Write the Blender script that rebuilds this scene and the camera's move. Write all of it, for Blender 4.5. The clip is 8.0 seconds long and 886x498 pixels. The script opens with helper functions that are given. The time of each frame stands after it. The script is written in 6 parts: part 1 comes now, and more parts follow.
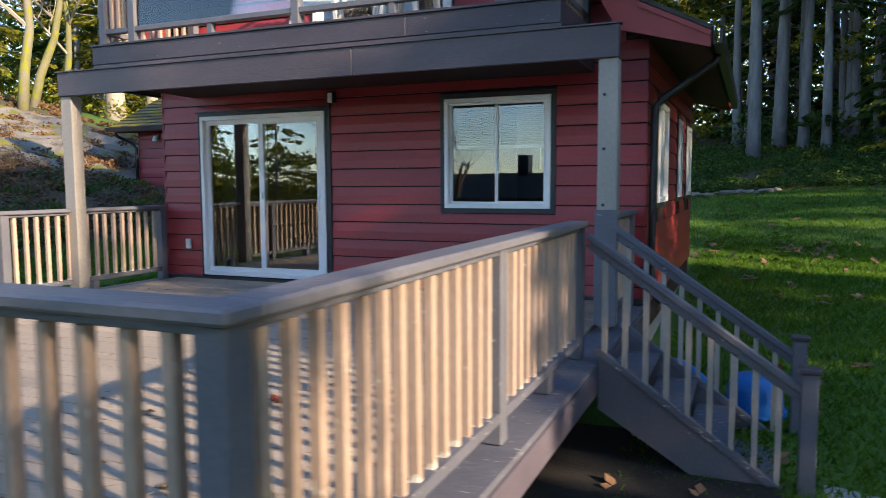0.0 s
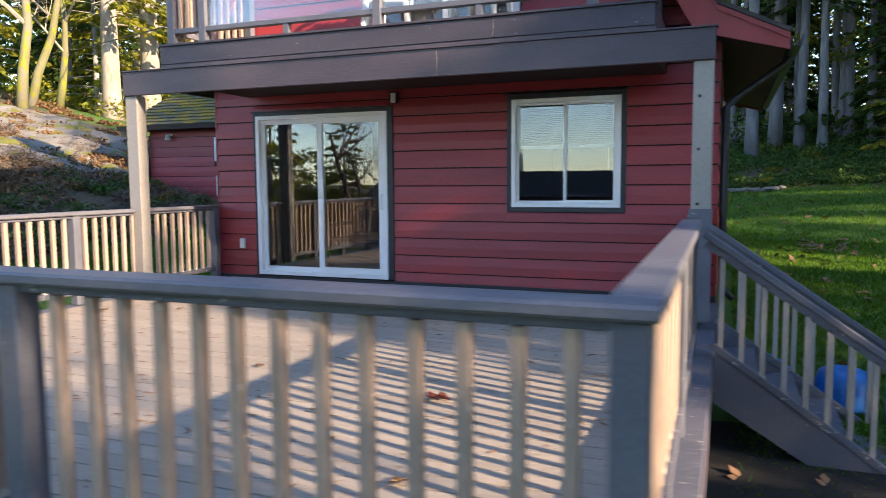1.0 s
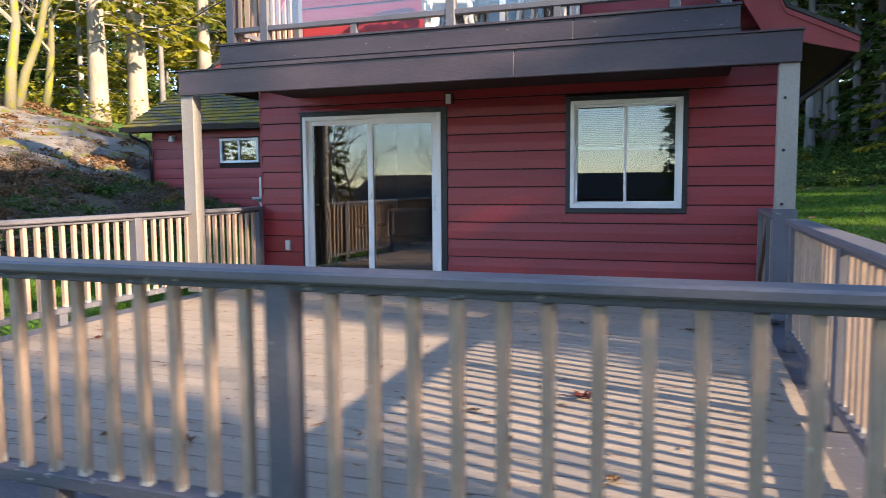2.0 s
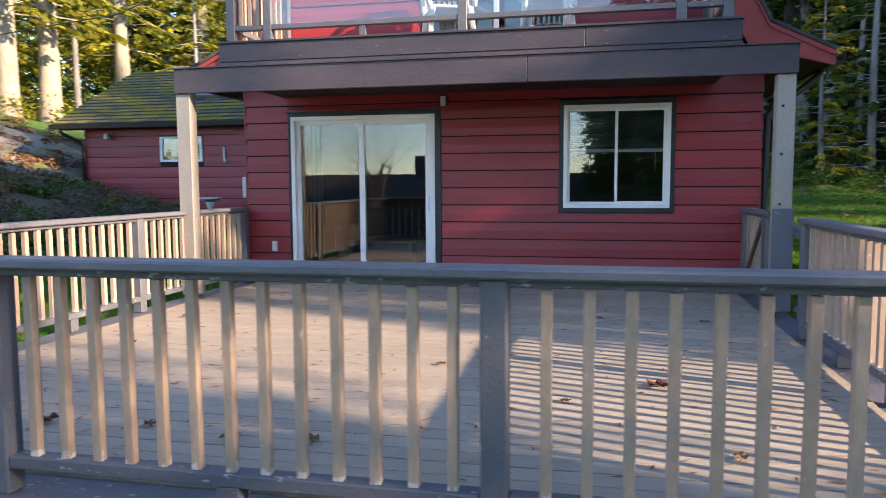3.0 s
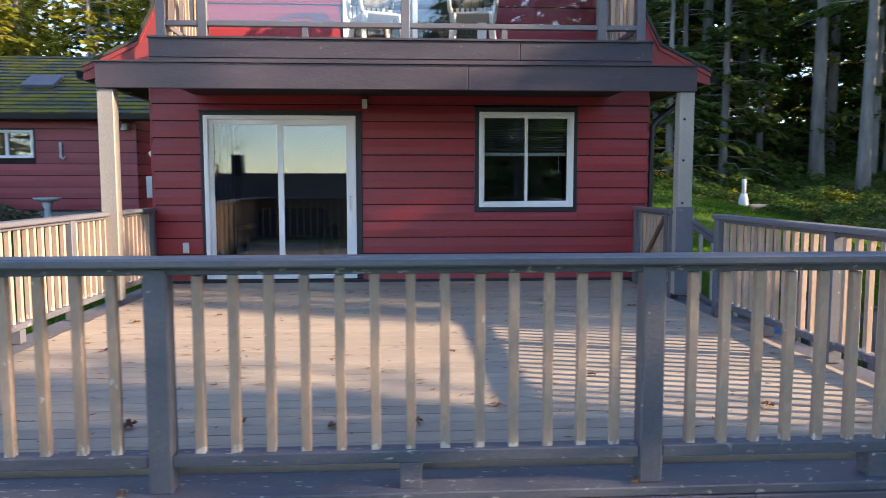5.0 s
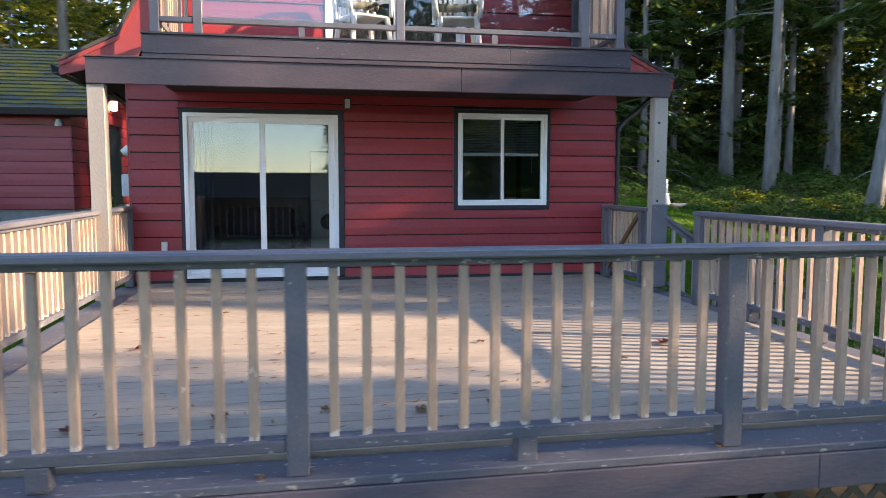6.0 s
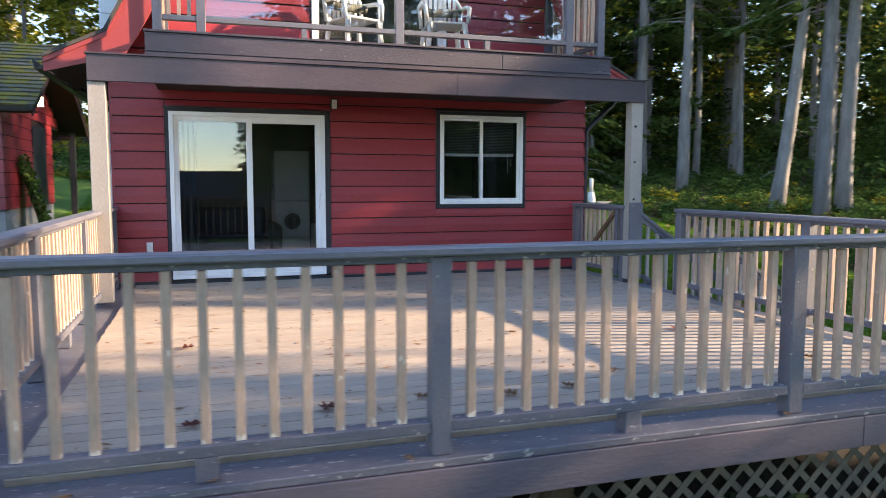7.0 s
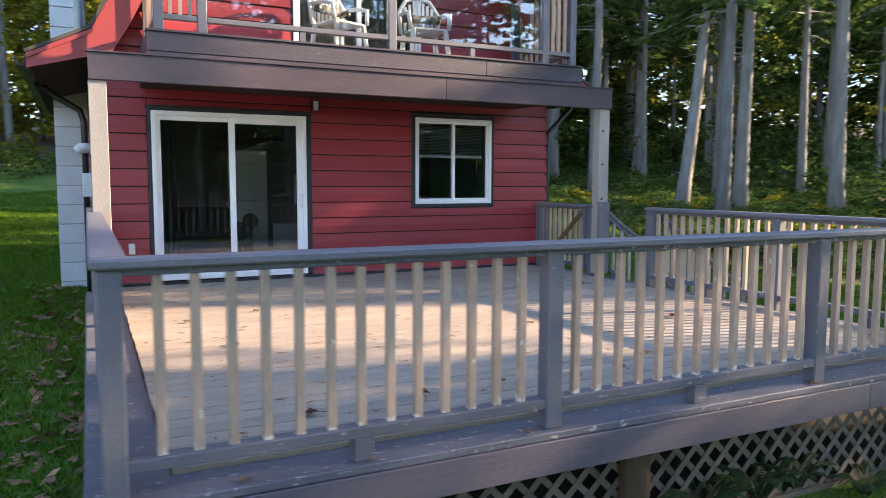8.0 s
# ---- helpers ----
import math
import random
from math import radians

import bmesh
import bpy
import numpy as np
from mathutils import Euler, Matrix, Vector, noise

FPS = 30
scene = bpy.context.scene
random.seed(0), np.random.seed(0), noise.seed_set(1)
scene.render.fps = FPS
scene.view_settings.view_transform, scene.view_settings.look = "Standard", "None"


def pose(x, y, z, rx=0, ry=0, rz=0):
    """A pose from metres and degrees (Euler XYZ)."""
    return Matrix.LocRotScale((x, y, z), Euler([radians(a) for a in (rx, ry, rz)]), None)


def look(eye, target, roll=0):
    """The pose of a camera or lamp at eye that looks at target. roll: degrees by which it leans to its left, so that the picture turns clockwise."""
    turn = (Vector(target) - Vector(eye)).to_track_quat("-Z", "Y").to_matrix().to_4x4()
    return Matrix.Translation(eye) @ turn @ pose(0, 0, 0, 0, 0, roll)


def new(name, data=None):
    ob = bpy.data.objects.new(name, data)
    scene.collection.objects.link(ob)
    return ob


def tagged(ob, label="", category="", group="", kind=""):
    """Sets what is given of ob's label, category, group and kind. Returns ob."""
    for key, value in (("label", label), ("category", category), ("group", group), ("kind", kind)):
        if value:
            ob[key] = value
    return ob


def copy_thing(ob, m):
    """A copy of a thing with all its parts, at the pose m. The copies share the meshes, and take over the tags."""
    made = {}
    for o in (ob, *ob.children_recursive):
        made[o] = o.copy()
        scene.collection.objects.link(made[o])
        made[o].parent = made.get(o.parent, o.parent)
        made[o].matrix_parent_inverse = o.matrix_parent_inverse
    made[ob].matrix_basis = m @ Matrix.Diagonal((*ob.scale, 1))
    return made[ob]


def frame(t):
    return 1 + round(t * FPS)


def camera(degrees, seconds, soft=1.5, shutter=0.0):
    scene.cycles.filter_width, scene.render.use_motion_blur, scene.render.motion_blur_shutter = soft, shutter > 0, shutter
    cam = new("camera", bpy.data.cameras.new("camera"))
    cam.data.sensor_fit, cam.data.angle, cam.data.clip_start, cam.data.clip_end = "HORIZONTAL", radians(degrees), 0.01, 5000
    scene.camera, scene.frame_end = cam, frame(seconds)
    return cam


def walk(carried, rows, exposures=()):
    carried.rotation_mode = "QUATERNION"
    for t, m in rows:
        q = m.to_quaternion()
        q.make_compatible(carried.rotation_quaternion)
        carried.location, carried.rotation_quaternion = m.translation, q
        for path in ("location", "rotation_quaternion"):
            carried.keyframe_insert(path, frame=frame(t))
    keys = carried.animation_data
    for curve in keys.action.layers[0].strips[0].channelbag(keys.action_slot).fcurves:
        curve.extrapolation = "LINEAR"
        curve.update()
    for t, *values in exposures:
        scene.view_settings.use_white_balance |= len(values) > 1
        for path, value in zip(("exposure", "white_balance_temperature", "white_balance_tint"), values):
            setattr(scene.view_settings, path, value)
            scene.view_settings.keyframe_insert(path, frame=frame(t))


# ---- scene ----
cam = camera(62.5, 8.0, soft=0.7, shutter=0.7)
PATH = [
    (0, (6.99, -7.437, 1.198), (6.212, -5.604, 1.02), -0.3),
    (0.5, (6.596, -7.64, 1.204), (5.838, -5.798, 1.025), -0.3),
    (1, (6.113, -7.885, 1.216), (5.389, -6.03, 1.033), -0.4),
    (1.5, (5.673, -8.036, 1.201), (4.963, -6.174, 1.022), -0.4),
    (3, (4.267, -8.628, 1.219), (3.852, -6.679, 1.041), -0.3),
    (3.5, (3.952, -8.765, 1.227), (3.669, -6.794, 1.048), -0.1),
    (4, (3.625, -8.919, 1.248), (3.482, -6.933, 1.065), -0.1),
    (4.5, (3.279, -9.029, 1.242), (3.268, -7.037, 1.062), -0.1),
    (6, (1.965, -9.263, 1.219), (2.326, -7.304, 1.039), 0.1),
    (6.5, (1.475, -9.296, 1.219), (1.955, -7.363, 1.038), 0.1),
    (7, (0.913, -9.3, 1.227), (1.524, -7.405, 1.044), 0.1),
    (7.5, (0.37, -9.285, 1.227), (1.108, -7.435, 1.045), 0.2),
    (8, (-0.204, -9.229, 1.234), (0.669, -7.438, 1.051), 0.2),
]
walk(cam, [(t, look(eye, target, roll)) for t, eye, target, roll in PATH], exposures=((0.0, 1.63, 6400, 10), (1.2, 2.02, 6650, 13), (4.5, 2.06, 6800, 13.5), (8.0, 2.4, 7150, 15)))

# ---- light ----
SUN_AZ, SUN_EL = 16.6, 20.2          # degrees from +x towards -y, and above the horizon
SUN = Vector((math.cos(radians(SUN_EL)) * math.cos(radians(SUN_AZ)), -math.cos(radians(SUN_EL)) * math.sin(radians(SUN_AZ)), math.sin(radians(SUN_EL))))
world = bpy.data.worlds.new("world")
scene.world = world
world.use_nodes = True
wn = world.node_tree
sky = wn.nodes.new("ShaderNodeTexSky")
sky.sky_type, sky.sun_disc = "NISHITA", False
sky.sun_elevation, sky.sun_rotation = radians(SUN_EL), radians(90 + SUN_AZ)
wn.links.new(sky.outputs[0], wn.nodes["Background"].inputs[0])
wn.nodes["Background"].inputs[1].default_value = 0.15
sky.air_density, sky.dust_density, sky.ozone_density = 0.8, 0.05, 1.5
sun = new("sun", bpy.data.lights.new("sun", "SUN"))
sun.data.energy, sun.data.angle, sun.data.color = 4.2, radians(0.7), (1.0, 0.79, 0.56)
sun.matrix_world = look(SUN * 60, (0, 0, 0))


# ---- materials ----
def nodes_of(m):
    m.use_nodes = True
    return m.node_tree, m.node_tree.nodes["Principled BSDF"]


def mat(name, c1, c2=None, rough=0.6, scale=8.0, stretch=(1, 1, 1), bump=0.15, vary=0.0, fleck=None, fleck_at=0.68, fleck_scale=30.0, fine=60.0, metal=0.0, spec=0.5, island=0.0, through_light=0.0, foot=None, grain=0.6):
    """Painted or natural surface: a broad mottling, a fine grain with relief, optional flecks of wear."""
    m = bpy.data.materials.new(name)
    nt, p = nodes_of(m)
    N, L = nt.nodes, nt.links
    co = N.new("ShaderNodeTexCoord")
    mp = N.new("ShaderNodeMapping")
    mp.inputs["Scale"].default_value = stretch
    L.new(co.outputs["Object"], mp.inputs[0])
    c2 = c2 or tuple(v * 0.75 for v in c1)
    n1, n2 = N.new("ShaderNodeTexNoise"), N.new("ShaderNodeTexNoise")
    n1.inputs["Scale"].default_value, n1.inputs["Detail"].default_value = scale, 5
    n2.inputs["Scale"].default_value, n2.inputs["Detail"].default_value = fine, 4
    info = N.new("ShaderNodeObjectInfo")
    off = N.new("ShaderNodeVectorMath")
    off.operation = "MULTIPLY_ADD"
    off.inputs[1].default_value = (37.0, 53.0, 71.0) if vary else (0, 0, 0)
    L.new(info.outputs["Random"], off.inputs[0])
    L.new(mp.outputs[0], off.inputs[2])
    for n in (n1, n2):
        L.new(off.outputs[0], n.inputs["Vector"])
    ramp = N.new("ShaderNodeMapRange")
    ramp.inputs[1].default_value, ramp.inputs[2].default_value = 0.3, 0.7
    L.new(n1.outputs[0], ramp.inputs[0])
    mix = N.new("ShaderNodeMix")
    mix.data_type = "RGBA"
    mix.inputs["A"].default_value, mix.inputs["B"].default_value = (*c1, 1), (*c2, 1)
    L.new(ramp.outputs[0], mix.inputs["Factor"])
    col = mix.outputs["Result"]
    g = N.new("ShaderNodeMix")
    g.data_type, g.blend_type = "RGBA", "MULTIPLY"
    gr = N.new("ShaderNodeMapRange")
    gr.inputs[1].default_value, gr.inputs[2].default_value, gr.inputs[3].default_value, gr.inputs[4].default_value = 0.3, 0.7, 1 - 0.2 * grain, 1 + 0.12 * grain
    L.new(n2.outputs[0], gr.inputs[0])
    g.inputs["Factor"].default_value = 1.0
    L.new(col, g.inputs["A"])
    L.new(gr.outputs[0], g.inputs["B"])
    col = g.outputs["Result"]
    if vary or island:
        hsv = N.new("ShaderNodeHueSaturation")
        vr = N.new("ShaderNodeMapRange")
        amount = vary or island
        vr.inputs[3].default_value, vr.inputs[4].default_value = 1 - amount, 1 + amount
        if island:
            geo = N.new("ShaderNodeNewGeometry")
            L.new(geo.outputs["Random Per Island"], vr.inputs[0])
        else:
            L.new(info.outputs["Random"], vr.inputs[0])
        L.new(vr.outputs[0], hsv.inputs["Value"])
        L.new(col, hsv.inputs["Color"])
        col = hsv.outputs[0]
    if fleck:
        n3 = N.new("ShaderNodeTexNoise")
        n3.inputs["Scale"].default_value, n3.inputs["Detail"].default_value = fleck_scale, 6
        L.new(off.outputs[0], n3.inputs["Vector"])
        fr = N.new("ShaderNodeMapRange")
        fr.inputs[1].default_value, fr.inputs[2].default_value = fleck_at, fleck_at + 0.05
        wear = n3.outputs[0]
        if foot:
            sep = N.new("ShaderNodeSeparateXYZ")
            L.new(co.outputs["Object"], sep.inputs[0])
            fz = N.new("ShaderNodeMapRange")
            fz.inputs[1].default_value, fz.inputs[2].default_value, fz.inputs[3].default_value, fz.inputs[4].default_value = foot, foot + 0.05, 0.27, 0.0
            L.new(sep.outputs[2], fz.inputs[0])
            ad = N.new("ShaderNodeMath")
            ad.operation = "ADD"
            L.new(wear, ad.inputs[0])
            L.new(fz.outputs[0], ad.inputs[1])
            wear = ad.outputs[0]
        L.new(wear, fr.inputs[0])
        fm = N.new("ShaderNodeMix")
        fm.data_type = "RGBA"
        fm.inputs["B"].default_value = (*fleck, 1)
        L.new(fr.outputs[0], fm.inputs["Factor"])
        L.new(col, fm.inputs["A"])
        col = fm.outputs["Result"]
    L.new(col, p.inputs["Base Color"])
    p.inputs["Roughness"].default_value, p.inputs["Metallic"].default_value = rough, metal
    p.inputs["Specular IOR Level"].default_value = spec
    if bump:
        b = N.new("ShaderNodeBump")
        b.inputs["Strength"].default_value, b.inputs["Distance"].default_value = bump, 0.01
        L.new(n2.outputs[0], b.inputs["Height"])
        L.new(b.outputs[0], p.inputs["Normal"])
    if through_light:
        tr = N.new("ShaderNodeBsdfTranslucent")
        ms = N.new("ShaderNodeMixShader")
        ms.inputs[0].default_value = through_light
        L.new(col, tr.inputs[0])
        L.new(p.outputs[0], ms.inputs[1])
        L.new(tr.outputs[0], ms.inputs[2])
        L.new(ms.outputs[0], N["Material Output"].inputs[0])
    return m


def glass_mat(name, tint=(0.9, 0.95, 0.95), gain=1.0):
    m = bpy.data.materials.new(name)
    m.use_nodes = True
    N, L = m.node_tree.nodes, m.node_tree.links
    N.remove(N["Principled BSDF"])
    tr, gl, fr, ms = N.new("ShaderNodeBsdfTransparent"), N.new("ShaderNodeBsdfGlossy"), N.new("ShaderNodeFresnel"), N.new("ShaderNodeMixShader")
    tr.inputs[0].default_value = (*tint, 1)
    gl.inputs["Roughness"].default_value = 0.0
    fr.inputs[0].default_value = 1.52
    k = N.new("ShaderNodeMath")
    k.operation, k.use_clamp = "MULTIPLY", True
    k.inputs[1].default_value = gain
    L.new(fr.outputs[0], k.inputs[0])
    L.new(k.outputs[0], ms.inputs[0])
    L.new(tr.outputs[0], ms.inputs[1])
    L.new(gl.outputs[0], ms.inputs[2])
    L.new(ms.outputs[0], N["Material Output"].inputs[0])
    return m


def lamp_mat(name, colour, strength):
    m = bpy.data.materials.new(name)
    nt, p = nodes_of(m)
    p.inputs["Emission Color"].default_value = (*colour, 1)
    p.inputs["Emission Strength"].default_value = strength
    return m


M_RED = mat("red_siding_paint", (0.33, 0.036, 0.045), (0.265, 0.028, 0.036), 0.43, 1.6, (0.5, 1, 2.5), 0.12, vary=0.10, fine=45)
M_REDTRIM = mat("red_trim_paint", (0.34, 0.05, 0.05), (0.27, 0.036, 0.038), 0.5, 2.0, bump=0.08)
# red taken almost to black, so overhang shade sits in the base colour
M_SOFFIT = mat("shade_dark_soffit", (0.03, 0.010, 0.010), (0.02, 0.008, 0.008), 0.8, 3.0)
M_GREY = mat("slate_grey_paint", (0.125, 0.128, 0.155), (0.095, 0.097, 0.12), 0.5, 3.0, (1, 1, 1), 0.25, fleck=(0.34, 0.32, 0.29), fleck_at=0.70, fleck_scale=22, fine=70)
M_GREYWORN = mat("worn_slate_paint", (0.115, 0.117, 0.145), (0.085, 0.087, 0.11), 0.6, 4.0, (0.5, 1, 1), 0.35, fleck=(0.34, 0.32, 0.30), fleck_at=0.635, fleck_scale=34, fine=60)
M_CAP = mat("grey_cap_paint", (0.15, 0.15, 0.175), (0.12, 0.12, 0.145), 0.42, 2.2, (0.6, 0.6, 1), 0.25, fleck=(0.4, 0.38, 0.35), fleck_at=0.71, fleck_scale=18, fine=50)
M_BAL = mat("taupe_baluster_paint", (0.41, 0.30, 0.235), (0.34, 0.245, 0.19), 0.55, 5.0, (1, 1, 0.4), 0.2, vary=0.07, fleck=(0.58, 0.52, 0.45), fleck_at=0.68, fleck_scale=34, foot=0.13)
M_POST = mat("taupe_post_paint", (0.36, 0.325, 0.29), (0.29, 0.265, 0.24), 0.55, 2.5, (1, 1, 0.5), 0.2)
M_BEAM = mat("brown_grey_beam_paint", (0.074, 0.055, 0.066), (0.045, 0.035, 0.046), 0.42, 1.6, (0.6, 1, 2), 0.25, fine=35)
M_RIM = mat("mauve_grey_rim_paint", (0.125, 0.105, 0.13), (0.088, 0.075, 0.098), 0.5, 1.6, (0.5, 1, 2), 0.25, fine=35)
M_PLANK = mat("deck_plank_paint", (0.37, 0.305, 0.245), (0.305, 0.253, 0.206), 0.6, 2.5, (0.35, 2, 1), 0.3, vary=0.07, fleck=(0.20, 0.17, 0.14), fleck_at=0.69, fleck_scale=12, fine=40)
M_DARKWOOD = mat("dark_underside", (0.035, 0.03, 0.03), (0.02, 0.018, 0.018), 0.85, 4.0)
M_RAWWOOD = mat("brown_wood", (0.17, 0.095, 0.045), (0.10, 0.055, 0.028), 0.75, 6.0, (1, 1, 0.15), 0.4)
M_BROWNPOST = mat("stained_round_timber", (0.085, 0.045, 0.022), (0.04, 0.024, 0.014), 0.7, 5.0, (1, 1, 0.2), 0.4)
M_FASCIA = mat("weathered_plum_paint", (0.06, 0.05, 0.064), (0.038, 0.032, 0.045), 0.5, 3.0, (0.6, 1, 2), 0.3, fleck=(0.20, 0.18, 0.18), fleck_at=0.68, fleck_scale=26, fine=50)
M_DRYTWIG = mat("grey_brown_twigs", (0.15, 0.115, 0.085), (0.09, 0.07, 0.055), 0.85, 3.0, bump=0.1)
M_BLIND = mat("grey_blind", (0.30, 0.31, 0.30), (0.26, 0.27, 0.26), 0.6, 3.0, bump=0.0)
M_TEAL = mat("teal_curtain_cloth", (0.10, 0.22, 0.23), (0.07, 0.16, 0.17), 0.85, 5.0, (6, 6, 0.3), 0.1)
M_LATTICE = mat("weathered_lattice", (0.165, 0.14, 0.11), (0.10, 0.085, 0.07), 0.8, 5.0, bump=0.2)
M_WHITE = mat("white_vinyl", (0.86, 0.87, 0.88), (0.82, 0.83, 0.84), 0.3, 2.0, bump=0.0, grain=0.12)
M_TRIM = mat("blue_black_trim", (0.022, 0.027, 0.036), (0.016, 0.02, 0.027), 0.45, 3.0, bump=0.1)
M_BLACK = mat("black_metal", (0.012, 0.013, 0.016), (0.02, 0.02, 0.024), 0.4, 6.0, bump=0.05)
M_GLASS = glass_mat("window_glass", (0.86, 0.90, 0.91), 2.3)
M_RAILGLASS = glass_mat("rail_glass", (0.9, 0.93, 0.94), 2.4)
M_BLOCK = mat("painted_concrete_block", (0.60, 0.64, 0.67), (0.52, 0.56, 0.58), 0.75, 3.0, bump=0.3, vary=0.05)
M_CONCRETE = mat("concrete", (0.36, 0.35, 0.33), (0.27, 0.26, 0.245), 0.85, 4.0, bump=0.3)
M_PLASTIC = mat("white_plastic", (0.72, 0.73, 0.72), (0.66, 0.67, 0.66), 0.4, 6.0, bump=0.03)
M_STRIPE = mat("olive_striped_fabric", (0.25, 0.23, 0.17), (0.03, 0.03, 0.03), 0.9, 14.0, (3, 0.2, 0.2), 0.2)
M_BLUE = mat("blue_plastic", (0.015, 0.20, 0.62), (0.012, 0.16, 0.52), 0.35, 3.0, bump=0.03)
M_BARK = mat("grey_bark", (0.27, 0.26, 0.255), (0.16, 0.155, 0.15), 0.9, 5.0, (1, 1, 0.25), 0.9, vary=0.2, fine=22)
M_BARKWARM = mat("pale_bark", (0.36, 0.31, 0.25), (0.22, 0.18, 0.14), 0.9, 4.0, (1, 1, 0.3), 0.8, vary=0.15, fine=20)
M_BARKMOSS = mat("mossy_bark", (0.20, 0.175, 0.13), (0.15, 0.15, 0.03), 0.9, 1.6, (1, 1, 0.5), 0.9, fleck=(0.20, 0.20, 0.02), fleck_at=0.53, fleck_scale=3.5, fine=20)
M_TWIG = mat("pale_twigs", (0.36, 0.31, 0.24), (0.25, 0.22, 0.15), 0.85, 3.0, bump=0.2)
M_NEEDLE = mat("conifer_needles", (0.09, 0.14, 0.035), (0.06, 0.11, 0.03), 0.85, 0.6, bump=0, spec=0.12, island=0.5, through_light=0.5)
M_LEAFY = mat("yellow_green_leaves", (0.31, 0.28, 0.03), (0.17, 0.20, 0.03), 0.85, 0.4, bump=0, spec=0.12, island=0.5, through_light=0.55)
M_SHRUB = mat("shrub_leaves", (0.085, 0.15, 0.03), (0.055, 0.11, 0.03), 0.85, 0.8, bump=0, spec=0.12, island=0.5, through_light=0.3)
M_BRACKEN = mat("brown_bracken", (0.22, 0.12, 0.06), (0.15, 0.10, 0.055), 0.8, 0.7, bump=0, spec=0.12, island=0.4, through_light=0.2)
M_FERN = mat("fern_fronds", (0.03, 0.08, 0.024), (0.022, 0.06, 0.02), 0.55, 2.0, bump=0, island=0.3, through_light=0.3)
M_GRASS = mat("grass_blades", (0.066, 0.168, 0.010), (0.105, 0.187, 0.016), 0.85, 0.5, bump=0, spec=0.12, island=0.35, through_light=0.35)
M_DEADLEAF = mat("fallen_leaves", (0.23, 0.125, 0.065), (0.14, 0.07, 0.035), 0.75, 5.0, bump=0.1, island=0.4)
M_REDLEAF = mat("red_fallen_leaf", (0.22, 0.05, 0.035), (0.13, 0.045, 0.03), 0.7, 9.0, bump=0.2)
M_TANLEAF = mat("tan_fallen_leaf", (0.38, 0.24, 0.12), (0.25, 0.14, 0.07), 0.7, 9.0, bump=0.2)
M_ROCK = mat("granite", (0.25, 0.225, 0.195), (0.13, 0.12, 0.11), 0.9, 1.1, (1, 1, 1), 0.6, fleck=(0.14, 0.14, 0.02), fleck_at=0.56, fleck_scale=1.5, fine=12)
M_MOSSROOF = mat("mossy_shingle", (0.065, 0.068, 0.06), (0.095, 0.092, 0.03), 0.9, 0.9, (1, 1, 1), 0.6, vary=0.15, fleck=(0.14, 0.12, 0.012), fleck_at=0.49, fleck_scale=1.8, fine=25)
M_SHINGLE = mat("asphalt_shingle", (0.07, 0.065, 0.06), (0.045, 0.042, 0.04), 0.9, 3.0, bump=0.5)
M_ROOM = mat("room_wall", (0.25, 0.235, 0.21), (0.22, 0.205, 0.18), 0.8, 1.5, bump=0.05)
M_ROOMFLOOR = mat("room_floor", (0.10, 0.055, 0.03), (0.07, 0.04, 0.02), 0.35, 3.0, (0.2, 3, 1), 0.1)
M_CURTAIN = mat("grey_curtain", (0.16, 0.20, 0.22), (0.12, 0.15, 0.17), 0.85, 5.0, (6, 6, 0.3), 0.1)
M_DARKCLOTH = mat("dark_upholstery", (0.03, 0.033, 0.045), (0.02, 0.022, 0.03), 0.8, 5.0)
# near-black base: the missing light under the deck is put into the colour
M_SOIL = mat("soil_in_deck_shade", (0.022, 0.017, 0.013), (0.014, 0.011, 0.009), 0.95, 2.0, bump=0.5)
M_LAMPGLOW = lamp_mat("lit_lamp_glass", (1.0, 0.78, 0.5), 2.5)


